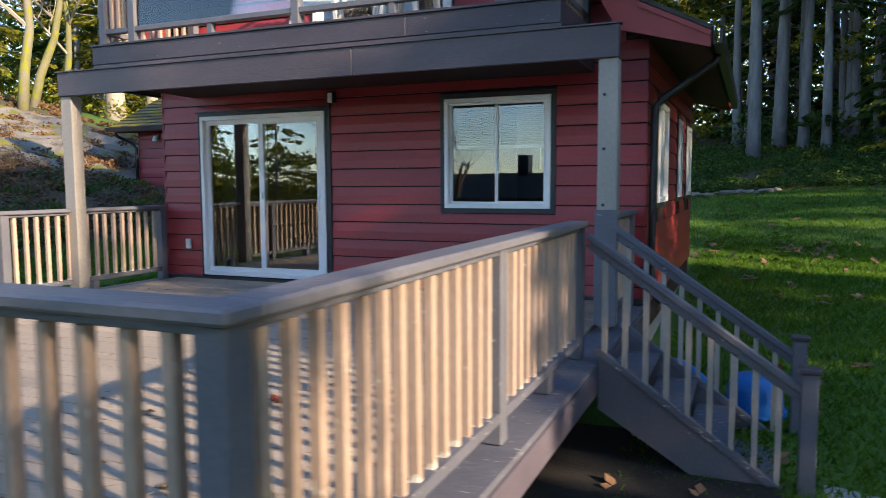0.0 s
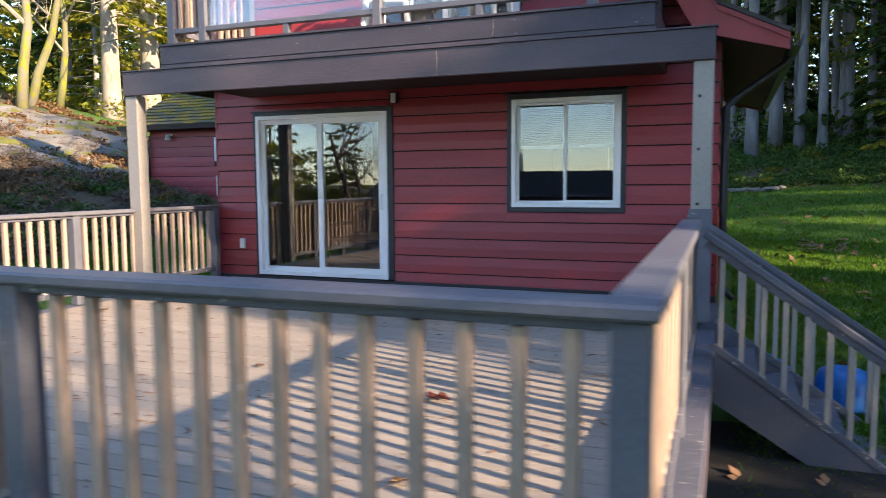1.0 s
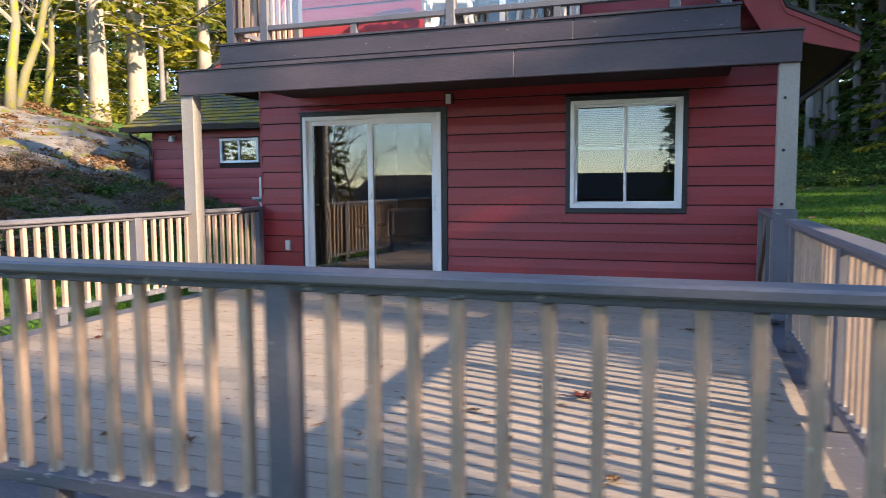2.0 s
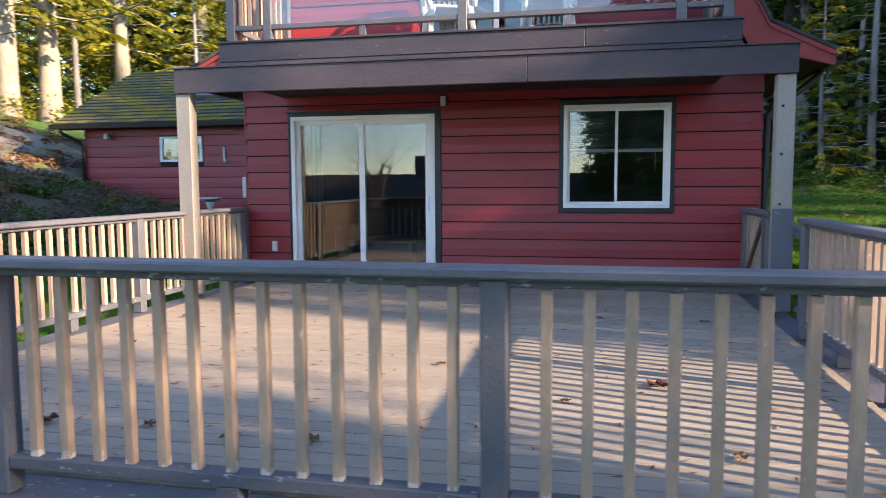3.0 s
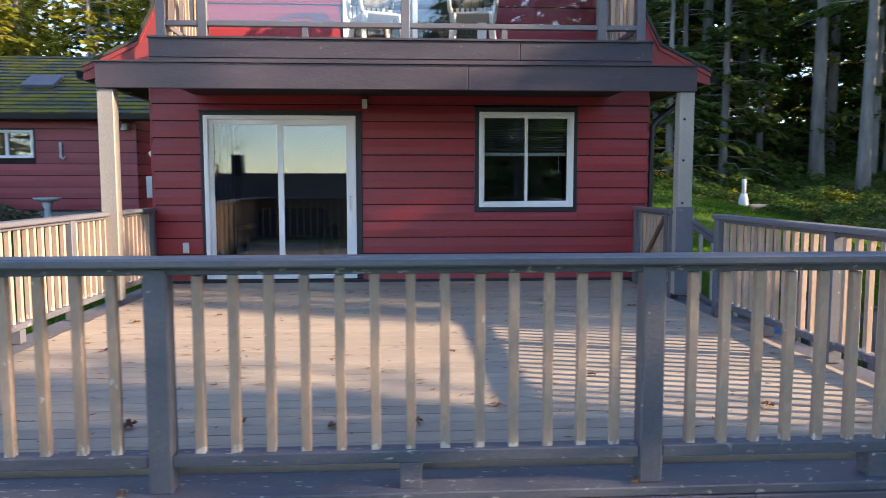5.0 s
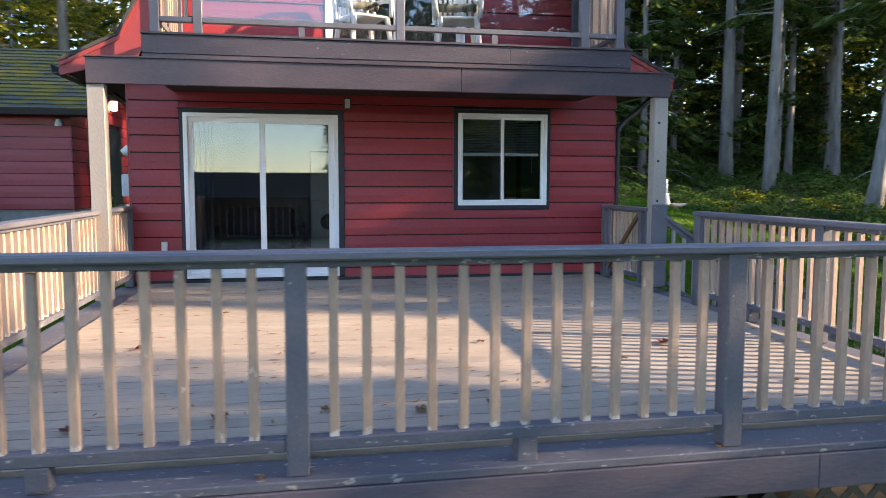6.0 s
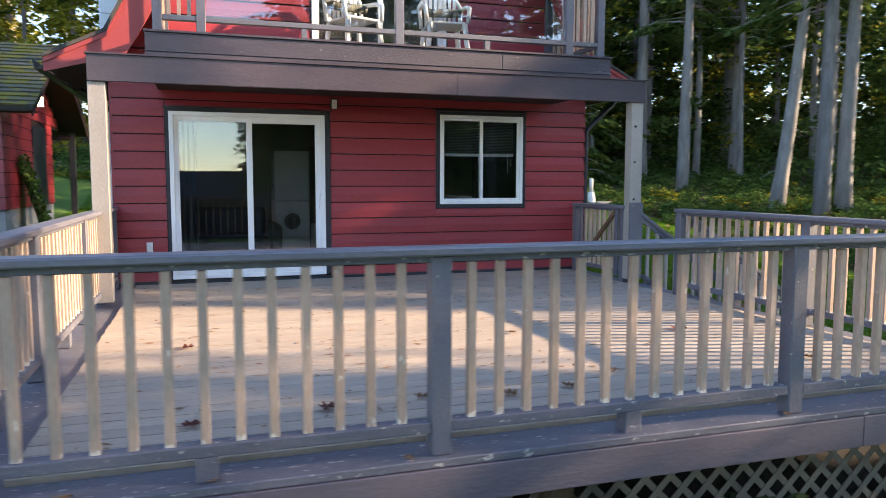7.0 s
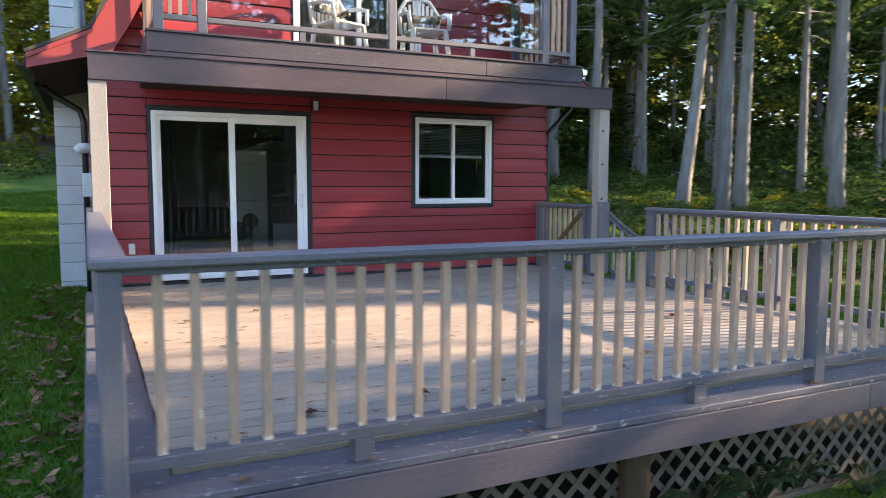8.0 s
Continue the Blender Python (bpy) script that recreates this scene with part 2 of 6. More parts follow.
def ground_mat():
    m = bpy.data.materials.new("lawn_and_litter")
    nt, p = nodes_of(m)
    N, L = nt.nodes, nt.links
    co = N.new("ShaderNodeTexCoord")
    sep = N.new("ShaderNodeSeparateXYZ")
    L.new(co.outputs["Object"], sep.inputs[0])

    def noise_at(sc, det=5):
        n = N.new("ShaderNodeTexNoise")
        n.inputs["Scale"].default_value, n.inputs["Detail"].default_value = sc, det
        L.new(co.outputs["Object"], n.inputs["Vector"])
        return n.outputs[0]

    def mixc(fac, a, b):
        x = N.new("ShaderNodeMix")
        x.data_type = "RGBA"
        for s, v in (("A", a), ("B", b)):
            if isinstance(v, tuple):
                x.inputs[s].default_value = (*v, 1)
            else:
                L.new(v, x.inputs[s])
        L.new(fac, x.inputs["Factor"])
        return x.outputs["Result"]

    def rng(v, a, b):
        r = N.new("ShaderNodeMapRange")
        r.inputs[1].default_value, r.inputs[2].default_value = a, b
        L.new(v, r.inputs[0])
        return r.outputs[0]
    grass = mixc(rng(noise_at(0.6), 0.35, 0.65), (0.048, 0.115, 0.008), (0.075, 0.14, 0.011))
    grass = mixc(rng(noise_at(14), 0.35, 0.7), grass, (0.05, 0.13, 0.01))
    grass = mixc(rng(noise_at(2.3), 0.67, 0.76), grass, (0.11, 0.075, 0.04))
    litter = mixc(rng(noise_at(1.3), 0.35, 0.65), (0.075, 0.05, 0.03), (0.05, 0.065, 0.022))
    litter = mixc(rng(noise_at(9), 0.45, 0.65), litter, (0.13, 0.085, 0.05))
    # woods begin past the lawn
    def calc(op, u, v, w=None):
        x = N.new("ShaderNodeMath")
        x.operation = op
        for i, q in enumerate((u, v, w)):
            if isinstance(q, (int, float)):
                x.inputs[i].default_value = q
            elif q is not None:
                L.new(q, x.inputs[i])
        return x.outputs[0]
    X, Y = sep.outputs[0], sep.outputs[1]
    back = calc("MULTIPLY_ADD", calc("MAXIMUM", calc("SUBTRACT", X, 10.0), 0.0), 0.43, calc("SUBTRACT", Y, 16.6))
    back = calc("MULTIPLY_ADD", calc("MINIMUM", calc("MAXIMUM", calc("SUBTRACT", 4.0, X), 0.0), 5.0), -1.8, back)
    flank = calc("MULTIPLY_ADD", calc("SUBTRACT", Y, 10.0), 0.25, calc("MULTIPLY", calc("SUBTRACT", X, 15.3), 0.9))
    hill = calc("MINIMUM", calc("SUBTRACT", -5.0, X), calc("SUBTRACT", 13.0, Y))
    edge = calc("MULTIPLY_ADD", noise_at(0.7), 1.4, calc("MAXIMUM", calc("MAXIMUM", back, flank), hill))
    col = mixc(rng(edge, 0.5, 1.1), grass, litter)
    L.new(col, p.inputs["Base Color"])
    p.inputs["Roughness"].default_value = 0.9
    b = N.new("ShaderNodeBump")
    b.inputs["Strength"].default_value, b.inputs["Distance"].default_value = 0.8, 0.03
    L.new(noise_at(40, 6), b.inputs["Height"])
    L.new(b.outputs[0], p.inputs["Normal"])
    return m


M_GROUND = ground_mat()


# ---- building helpers ----
def box(bm, x0, x1, y0, y1, z0, z1, bevel=0.0):
    lo, hi = Vector((min(x0, x1), min(y0, y1), min(z0, z1))), Vector((max(x0, x1), max(y0, y1), max(z0, z1)))
    r = bmesh.ops.create_cube(bm, size=1.0, matrix=Matrix.LocRotScale((lo + hi) / 2, None, hi - lo))
    if bevel:
        es = list({e for v in r["verts"] for e in v.link_edges})
        bmesh.ops.bevel(bm, geom=es, offset=bevel, segments=1, affect="EDGES", clamp_overlap=True)
    return bm


def beam_between(bm, a, b, w, h, bevel=0.0):
    """A bar of section w x h from a to b, its h side upright."""
    a, b = Vector(a), Vector(b)
    d = b - a
    side = d.cross(Vector((0, 0, 1)))
    side = side.normalized() if side.length > 1e-6 else Vector((1, 0, 0))
    up = side.cross(d).normalized()
    rot = Matrix((side, d.normalized(), up)).transposed().to_4x4()
    r = bmesh.ops.create_cube(bm, size=1.0, matrix=Matrix.Translation((a + b) / 2) @ rot @ Matrix.Diagonal((w, d.length, h, 1)))
    if bevel:
        es = list({e for v in r["verts"] for e in v.link_edges})
        bmesh.ops.bevel(bm, geom=es, offset=bevel, segments=1, affect="EDGES", clamp_overlap=True)
    return bm


def prism(bm, poly, axis, lo, hi):
    """A flat outline (pairs) pulled along an axis: 'x' takes pairs as (y, z), 'y' as (x, z), 'z' as (x, y)."""
    def at(p, v):
        return {"x": (v, p[0], p[1]), "y": (p[0], v, p[1]), "z": (p[0], p[1], v)}[axis]
    a = [bm.verts.new(at(p, lo)) for p in poly]
    b = [bm.verts.new(at(p, hi)) for p in poly]
    n = len(poly)
    bm.faces.new(a[::-1])
    bm.faces.new(b)
    for i in range(n):
        bm.faces.new((a[i], a[(i + 1) % n], b[(i + 1) % n], b[i]))
    bmesh.ops.recalc_face_normals(bm, faces=bm.faces)
    return bm


def tube(bm, pts, radii, sides=8, caps=True):
    rings = []
    pts = [Vector([float(c) for c in p]) for p in pts]
    ref = None
    for i, p in enumerate(pts):
        d = (pts[min(i + 1, len(pts) - 1)] - pts[max(i - 1, 0)]).normalized()
        if ref is None:
            ref = d.orthogonal().normalized()
        ref = (ref - d * ref.dot(d)).normalized()
        o = d.cross(ref)
        r = float(radii[i] if isinstance(radii, (list, tuple)) else radii)
        rings.append([bm.verts.new(p + r * (math.cos(2 * math.pi * k / sides) * ref + math.sin(2 * math.pi * k / sides) * o)) for k in range(sides)])
    for a, b in zip(rings, rings[1:]):
        for k in range(sides):
            bm.faces.new((a[k], a[(k + 1) % sides], b[(k + 1) % sides], b[k]))
    if caps:
        bm.faces.new(rings[0][::-1])
        bm.faces.new(rings[-1])
    return bm


def mesh_of(name, bm, material):
    me = bpy.data.meshes.new(name)
    bm.to_mesh(me)
    bm.free()
    me.materials.append(material)
    return me


def thing(name, base=(0, 0, 0), label="", category="", group="", kind=""):
    ob = new(name)
    ob.location = base
    return tagged(ob, label, category, group, kind)


def solid(name, bm, material, label="", category="", group="", kind="", smooth=False):
    ob = new(name, mesh_of(name, bm, material))
    if smooth:
        ob.data.shade_smooth()
    return tagged(ob, label, category, group, kind)


def part(name, bm, material, parent, label="", smooth=False):
    """One mesh, given in the coordinates its thing is built in, as a child of a thing or of a part."""
    me = bm if isinstance(bm, bpy.types.Mesh) else mesh_of(name, bm, material)
    if smooth:
        me.shade_smooth()
    ob = new(name, me)
    ob.parent = parent
    if parent.parent is None:
        ob.matrix_parent_inverse = parent.matrix_basis.inverted()
    return tagged(ob, label)


def piece(name, me, parent, loc, rot=(0, 0, 0)):
    """An alike piece on shared mesh data, at its own place."""
    ob = new(name, me)
    ob.parent = parent
    if parent.parent is None:
        ob.matrix_parent_inverse = parent.matrix_basis.inverted()
    ob.location, ob.rotation_euler = loc, rot
    return ob


def raw(name, verts, faces, material):
    me = bpy.data.meshes.new(name)
    me.from_pydata([tuple(v) for v in verts], [], faces)
    me.materials.append(material)
    return me


def B(x0, x1, y0, y1, z0, z1, bevel=0.0):
    return box(bmesh.new(), x0, x1, y0, y1, z0, z1, bevel)

# ---- ground ----
def gz(x, y):
    """Height of the ground: a lawn that rises away from the deck, woods on a bank, a hill on the other side."""
    z = -0.80 + 0.055 * min(max(y + 4.0, -3.0), 40.0)
    s = 0.5 * (x - 10) + 0.8 * (y - 9)
    z += 0.115 * min(max(s, 0.0), 60.0)
    z -= 0.17 * min(max(x - 11.5, 0.0), 5.0)
    k = min(max(-x - 3.2, 0.0), 40.0)
    f = min(max((y + 7.0) / 9.0, 0.0), 1.0)
    z += (0.27 * k * f * f * (3 - 2 * f)) * (1.0 - 0.35 * min(max((y - 12) / 12, 0.0), 1.0))
    if y < -14:
        z -= 0.06 * min(-14 - y, 60)
    z += 0.06 * noise.noise(Vector((x * 0.25, y * 0.25, 0.0))) if y > -3 or x < -1 else 0.0
    return z


def wood_edge(x, y):
    """Metres past the line where the lawn gives way to the woods."""
    return max(y - 16.6 + 0.43 * max(x - 10.0, 0.0) - 1.8 * min(max(4.0 - x, 0.0), 5.0), 0.9 * (x - 15.3) + 0.25 * (y - 10.0))


def ground():
    def line(a, b, inner, n):
        core = list(np.arange(a, b + 1e-6, inner))
        out = [b + (1.19 ** i) * 1.2 * i for i in range(1, n)]
        return [-(o - b) + a for o in out[::-1]] + core + out
    xs, ys = line(-26, 30, 0.7, 24), line(-14, 34, 0.7, 24)
    verts = [(x, y, gz(x, y)) for y in ys for x in xs]
    w = len(xs)
    faces = [(j * w + i, j * w + i + 1, (j + 1) * w + i + 1, (j + 1) * w + i) for j in range(len(ys) - 1) for i in range(w - 1)]
    me = raw("ground", verts, faces, M_GROUND)
    me.shade_smooth()
    tagged(new("ground", me), "green lawn with leaf litter, rising to woods and a rocky hillside", "ground", kind="structure")


ground()

# ---- house ----
HX0, HX1, HD = -0.133, 6.015, 5.6       # facade corners and depth
LAP = 0.2045
DOOR = (0.50, 2.34, 0.05, 2.055)        # x0, x1, z0, z1
WIN = (3.865, 5.052, 0.932, 2.11)
UPDOOR = (2.20, 3.95, 2.80, 4.80)


def cut(x0, x1, z0, z1, holes):
    spans = [(x0, x1)]
    for a, b, c, d in holes:
        if c < z1 - 0.02 and d > z0 + 0.02:
            spans = [s for lo, hi in spans for s in ((lo, min(hi, a)), (max(lo, b), hi)) if s[1] - s[0] > 0.01]
    return spans


def lap_board(x0, x1, z, axis="y", at=0.0, out=-1, h=LAP):
    """A lapped board: thin at its head, thick at its butt."""
    bm = bmesh.new()
    t = 0.026
    sec = [(at + out * 0.002, z + 0.012), (at + out * t, z + 0.012), (at + out * (t - 0.003), z + h * 0.5), (at + out * 0.008, z + h - 0.002), (at + out * 0.002, z + h - 0.002)]
    if axis == "y":
        prism(bm, [(p[0], p[1]) for p in sec], "x", x0, x1)
    else:
        prism(bm, [(p[0], p[1]) for p in sec], "y", x0, x1)
    return bm


house = thing("house", (3.0, 2.6, -0.3), "dark red lap-sided house with a flared gambrel roof", "house")


def wall_with_holes(x0, x1, z0, z1, holes, y0, y1):
    bm = bmesh.new()
    xs = sorted({x0, x1, *[v for h in holes for v in h[:2]]})
    zs = sorted({z0, z1, *[v for h in holes for v in h[2:]]})
    for a, b in zip(xs, xs[1:]):
        for c, d in zip(zs, zs[1:]):
            if not any(h[0] < (a + b) / 2 < h[1] and h[2] < (c + d) / 2 < h[3] for h in holes):
                box(bm, a, b, y0, y1, c, d)
    bmesh.ops.remove_doubles(bm, verts=bm.verts, dist=1e-4)
    return bm


front_wall = part("wall", wall_with_holes(HX0 + 0.01, HX1 - 0.01, -0.35, 2.62, [DOOR, WIN], 0.024, 0.15), M_SOFFIT, house, "dark red lap siding")
k = 0
while -0.0615 + k * LAP < 2.5:
    z = -0.0615 + k * LAP
    for a, b in cut(HX0, HX1, z, z + LAP, [(DOOR[0] - 0.05, DOOR[1] + 0.075, -1, DOOR[3] + 0.045), (WIN[0] - 0.055, WIN[1] + 0.05, WIN[2] - 0.055, WIN[3] + 0.05)]):
        part("board", lap_board(a, b, z, at=0.024), M_RED, front_wall)
    # boards notched over the door and round the window
    for a, b, lo, hi in ((DOOR[0] - 0.042, DOOR[1] + 0.07, -1, DOOR[3] + 0.06), (WIN[0] - 0.055, WIN[1] + 0.05, WIN[2] - 0.058, WIN[3] + 0.06)):
        if z < hi < z + LAP - 0.02:
            part("board", lap_board(a, b, hi - 0.009, at=0.022, h=z + LAP - hi + 0.009), M_RED, front_wall)
        if z + 0.02 < lo < z + LAP:
            part("board", lap_board(a, b, z, at=0.024, h=lo - z), M_RED, front_wall)
    k += 1
# upper gable wall, narrowing under the gambrel
UPZ = 2.56
upper_wall = part("wall", wall_with_holes(0.30, 5.60, 2.62, 5.2, [UPDOOR], 0.026, 0.15), M_SOFFIT, house, "red lap siding of the upper storey")
k = 0
while UPZ + k * LAP < 5.0:
    z = UPZ + k * LAP
    inset = 0.12 + max(0.0, (z - 2.8)) * 0.28
    for a, b in cut(HX0 + inset + 0.1, HX1 - inset - 0.1, z, z + LAP, [(UPDOOR[0] - 0.02, UPDOOR[1] + 0.02, 0, UPDOOR[3] + 0.05)]):
        part("board", lap_board(a, b, z, at=0.026), M_RED, upper_wall)
    k += 1
# side and back walls
SWINS = [(0.75, 1.65, 0.98, 2.07), (3.02, 3.48, 1.0, 2.05), (4.35, 5.05, 1.0, 2.05)]
right_wall = part("wall", wall_with_holes(0.15, HD, -0.35, 2.62, SWINS, HX1 - 0.15, HX1 - 0.02), M_SOFFIT, house, "red lap-sided side wall")
right_wall.matrix_basis = Matrix(((0, 1, 0, 0), (1, 0, 0, 0), (0, 0, 1, 0), (0, 0, 0, 1)))
for k in range(13):
    z = -0.0615 + k * LAP
    for a, b in cut(0.0, HD, z, z + LAP, [(s[0] - 0.07, s[1] + 0.07, s[2] - 0.07, s[3] + 0.07) for s in SWINS]):
        ob = part("board", lap_board(a, b, z, "x", HX1 - 0.02, 1), M_RED, house)
left_wall = part("wall", B(HX0 + 0.022, HX0 + 0.15, 0.15, HD, -0.35, 2.62), M_SOFFIT, house, "red lap-sided side wall")
for k in range(13):
    part("board", lap_board(0.0, HD, -0.0615 + k * LAP, "x", HX0 + 0.022, -1), M_RED, house)
part("wall", B(HX0 + 0.02, HX1 - 0.02, HD - 0.15, HD, -0.35, 2.62), M_RED, house)
part("foundation", B(HX0 + 0.03, HX1 - 0.03, 0.05, HD - 0.05, -1.2, -0.36), M_CONCRETE, house, "grey concrete footing")
part("corner_board", B(HX0 - 0.004, HX0 + 0.02, -0.001, 0.10, -0.02, 2.5, 0.004), M_RED, house)

# gambrel roof with flared eaves: outline in x and z, mirrored
CX = (HX0 + HX1) / 2
RF, RB = -0.42, HD + 0.45
PROFILE = [(3.66, 2.55), (3.03, 2.86), (2.86, 3.18), (1.75, 5.35), (0.0, 6.35)]
for side in (-1, 1):
    pts = [(CX + side * u, v) for u, v in PROFILE]
    for (a, b), (c, d) in zip(pts, pts[1:]):
        n = Vector((d - b, a - c)) * side
        n = n.normalized()
        if n.y < 0:
            n = -n
        bm = prism(bmesh.new(), [(a, b), (c, d), (c + n.x * 0.035, d + n.y * 0.035), (a + n.x * 0.035, b + n.y * 0.035)], "y", RF - 0.03, RB + 0.03)
        part("roof", bm, M_SHINGLE, house, "dark asphalt shingle roof")
    low = [(CX + side * (u - 0.0), v - 0.006) for u, v in PROFILE[:4]]
    under = [(CX + side * 3.66, 2.40), (CX + side * 2.84, 2.62), (CX + side * 2.62, 3.00), (CX + side * 1.55, 5.15)]
    for i in range(3):
        quad = [low[i], low[i + 1], under[i + 1], under[i]]
        part("fascia", prism(bmesh.new(), quad, "y", RF, RF + 0.035), M_REDTRIM, house, "red barge board")
        part("fascia", prism(bmesh.new(), quad, "y", RB - 0.035, RB), M_REDTRIM, house, "red barge board")
    # a narrow upper moulding
    for i in range(2):
        q = [low[i], low[i + 1], (low[i + 1][0], low[i + 1][1] - 0.05), (low[i][0], low[i][1] - 0.05)]
        part("moulding", prism(bmesh.new(), q, "y", RF - 0.018, RF), M_REDTRIM, house, "red drip moulding")
    # soffit and gutter along the eave
    xo, xi = CX + side * 3.64, CX + side * 3.0
    part("soffit", prism(bmesh.new(), [(xo, 2.44), (xi, 2.60), (xi, 2.62), (xo, 2.46)], "y", RF + 0.036, RB - 0.036), M_SOFFIT, house, "eave soffit, darkened for the shade under the eave")
    gx = CX + side * 3.72
    part("gutter", prism(bmesh.new(), [(gx - 0.055, 2.53), (gx - 0.04, 2.43), (gx + 0.04, 2.43), (gx + 0.055, 2.53), (gx + 0.045, 2.53), (gx + 0.032, 2.44), (gx - 0.032, 2.44), (gx - 0.045, 2.53)], "y", RF + 0.05, RB - 0.05), M_BLACK, house, "black rain gutter")
bm = bmesh.new()
tube(bm, [(CX + 3.70, 0.25, 2.44), (CX + 3.66, 0.25, 2.36), (6.15, 0.10, 2.02), (6.075, 0.08, 1.94), (6.07, 0.07, 0.4), (6.08, 0.05, 0.12), (6.18, -0.02, 0.02)], 0.038, 8)
part("downpipe", bm, M_BLACK, house, "black downpipe", smooth=True)
bm = bmesh.new()
tube(bm, [(CX - 3.72, 1.6, 2.48), (CX - 3.60, 1.6, 2.44), (-0.50, 1.6, 2.31), (-0.24, 1.6, 2.15), (-0.20, 1.6, 2.0), (-0.20, 1.6, -0.5)], 0.04, 8)
part("downpipe", bm, M_BLACK, house, "black downpipe elbow", smooth=True)
# wall box and vent beside the chimney
part("meter_box", B(-0.24, -0.125, 0.10, 0.32, 1.05, 1.32, 0.01), M_BLOCK, house, "grey metal utility box")


def slider(name, x0, x1, z0, z1, y, label, handle=True, trim=(0.05, 0.075, 0.055, 0.0), frame_w=0.05, sash=0.055, kind_cat="window", swap=False):
    """A two-leaf sliding unit: dark trim, white outer frame, a fixed and a sliding sash."""
    w = thing(name, ((x0 + x1) / 2, y, z0), label, kind_cat, kind="structure")
    l, r, t, b = trim
    for nm, q in (("trim", (x0 - l, x0, y - 0.012, y + 0.05, z0 - b, z1 + t)), ("trim", (x1, x1 + r, y - 0.012, y + 0.05, z0 - b, z1 + t)), ("trim", (x0, x1, y - 0.012, y + 0.05, z1, z1 + t))):
        part(nm, B(*q, 0.003), M_TRIM, w, "blue-black painted trim")
    if b:
        part("trim", B(x0, x1, y - 0.012, y + 0.05, z0 - b, z0, 0.003), M_TRIM, w, "blue-black painted trim")
    part("drip_cap", B(x0 - l - 0.02, x1 + r + 0.02, y - 0.035, y + 0.02, z1 + t, z1 + t + 0.012), M_TRIM, w, "thin metal drip cap")
    fr = bmesh.new()
    f = frame_w
    for q in ((x0, x0 + f, z0, z1), (x1 - f, x1, z0, z1), (x0 + f, x1 - f, z1 - f, z1), (x0 + f, x1 - f, z0, z0 + f)):
        box(fr, q[0], q[1], y - 0.03, y + 0.09, q[2], q[3], 0.004)
    frame_ob = part("frame", fr, M_WHITE, w, "white vinyl frame")
    mid = (x0 + x1) / 2
    for i, (a, b2, dy) in enumerate(((x0 + f, mid + sash * 0.5, 0.045), (mid - sash * 0.5, x1 - f, 0.01))):
        s = bmesh.new()
        g = sash if (i == 1) != swap else sash * 0.8
        for q in ((a, a + g, z0 + f, z1 - f), (b2 - g, b2, z0 + f, z1 - f), (a + g, b2 - g, z1 - f - g, z1 - f), (a + g, b2 - g, z0 + f, z0 + f + g)):
            box(s, q[0], q[1], y + dy - 0.02, y + dy + 0.02, q[2], q[3], 0.003)
        so = part("sash", s, M_WHITE, w, "white sliding sash")
        pane = part("pane", B(a + g - 0.005, b2 - g + 0.005, y + dy - 0.003, y + dy + 0.003, z0 + f + g - 0.005, z1 - f - g + 0.005), M_GLASS, so, "clear reflecting glass")
        pane.visible_shadow = False
    if handle:
        hx = x1 - f - sash * 0.35
        bm = bmesh.new()
        pts = [(hx, y - 0.02 - 0.035 * math.sin(a), (z0 + z1) / 2 - 0.07 + 0.085 * math.cos(a) * -1) for a in np.linspace(0, math.pi, 9)]
        tube(bm, pts, 0.011, 6)
        part("handle", bm, M_WHITE, w, "white curved pull", smooth=True)
        part("latch", B(mid - 0.012, mid + 0.014, y - 0.035, y - 0.008, (z0 + z1) / 2 - 0.03, (z0 + z1) / 2 + 0.05, 0.004), M_WHITE, w)
    return w


slider("door_1", *DOOR[:2], DOOR[2], DOOR[3], 0.0, "white vinyl sliding glass door with blue-black trim", trim=(0.042, 0.07, 0.045, 0.0), sash=0.07, kind_cat="door")
slider("window_1", *WIN[:2], WIN[2], WIN[3], 0.0, "white vinyl sliding window with blue-black trim", handle=False, trim=(0.055, 0.05, 0.045, 0.055), frame_w=0.045, sash=0.032, kind_cat="window")
slider("door_2", *UPDOOR[:2], UPDOOR[2], UPDOOR[3], 0.02, "white sliding door onto the balcony", handle=False, trim=(0.03, 0.03, 0.03, 0.0), sash=0.06, kind_cat="door")
for i, s in enumerate(SWINS):
    y0, y1, z0, z1 = s
    w = thing(f"window_{i + 2}", (HX1, (y0 + y1) / 2, z0), "white framed side window with dark trim", "window", kind="structure")
    t, f = bmesh.new(), bmesh.new()
    for q, bmx, xo in (((y0 - 0.06, y0, z0 - 0.06, z1 + 0.06), t, 0.02), ((y1, y1 + 0.06, z0 - 0.06, z1 + 0.06), t, 0.02), ((y0, y1, z1, z1 + 0.06), t, 0.02), ((y0, y1, z0 - 0.06, z0), t, 0.02),
                       ((y0, y0 + 0.06, z0, z1), f, 0.04), ((y1 - 0.06, y1, z0, z1), f, 0.04), ((y0 + 0.06, y1 - 0.06, z1 - 0.06, z1), f, 0.04), ((y0 + 0.06, y1 - 0.06, z0, z0 + 0.06), f, 0.04), (((y0 + y1) / 2 - 0.03, (y0 + y1) / 2 + 0.03, z0 + 0.06, z1 - 0.06), f, 0.03)):
        box(bmx, HX1 - 0.05, HX1 + xo, q[0], q[1], q[2], q[3], 0.003)
    part("trim", t, M_TRIM, w, "dark painted trim")
    fo = part("frame", f, M_WHITE, w, "white frame")
    part("pane", B(HX1 - 0.01, HX1 - 0.004, y0 + 0.05, y1 - 0.05, z0 + 0.05, z1 - 0.05), M_GLASS, fo).visible_shadow = False

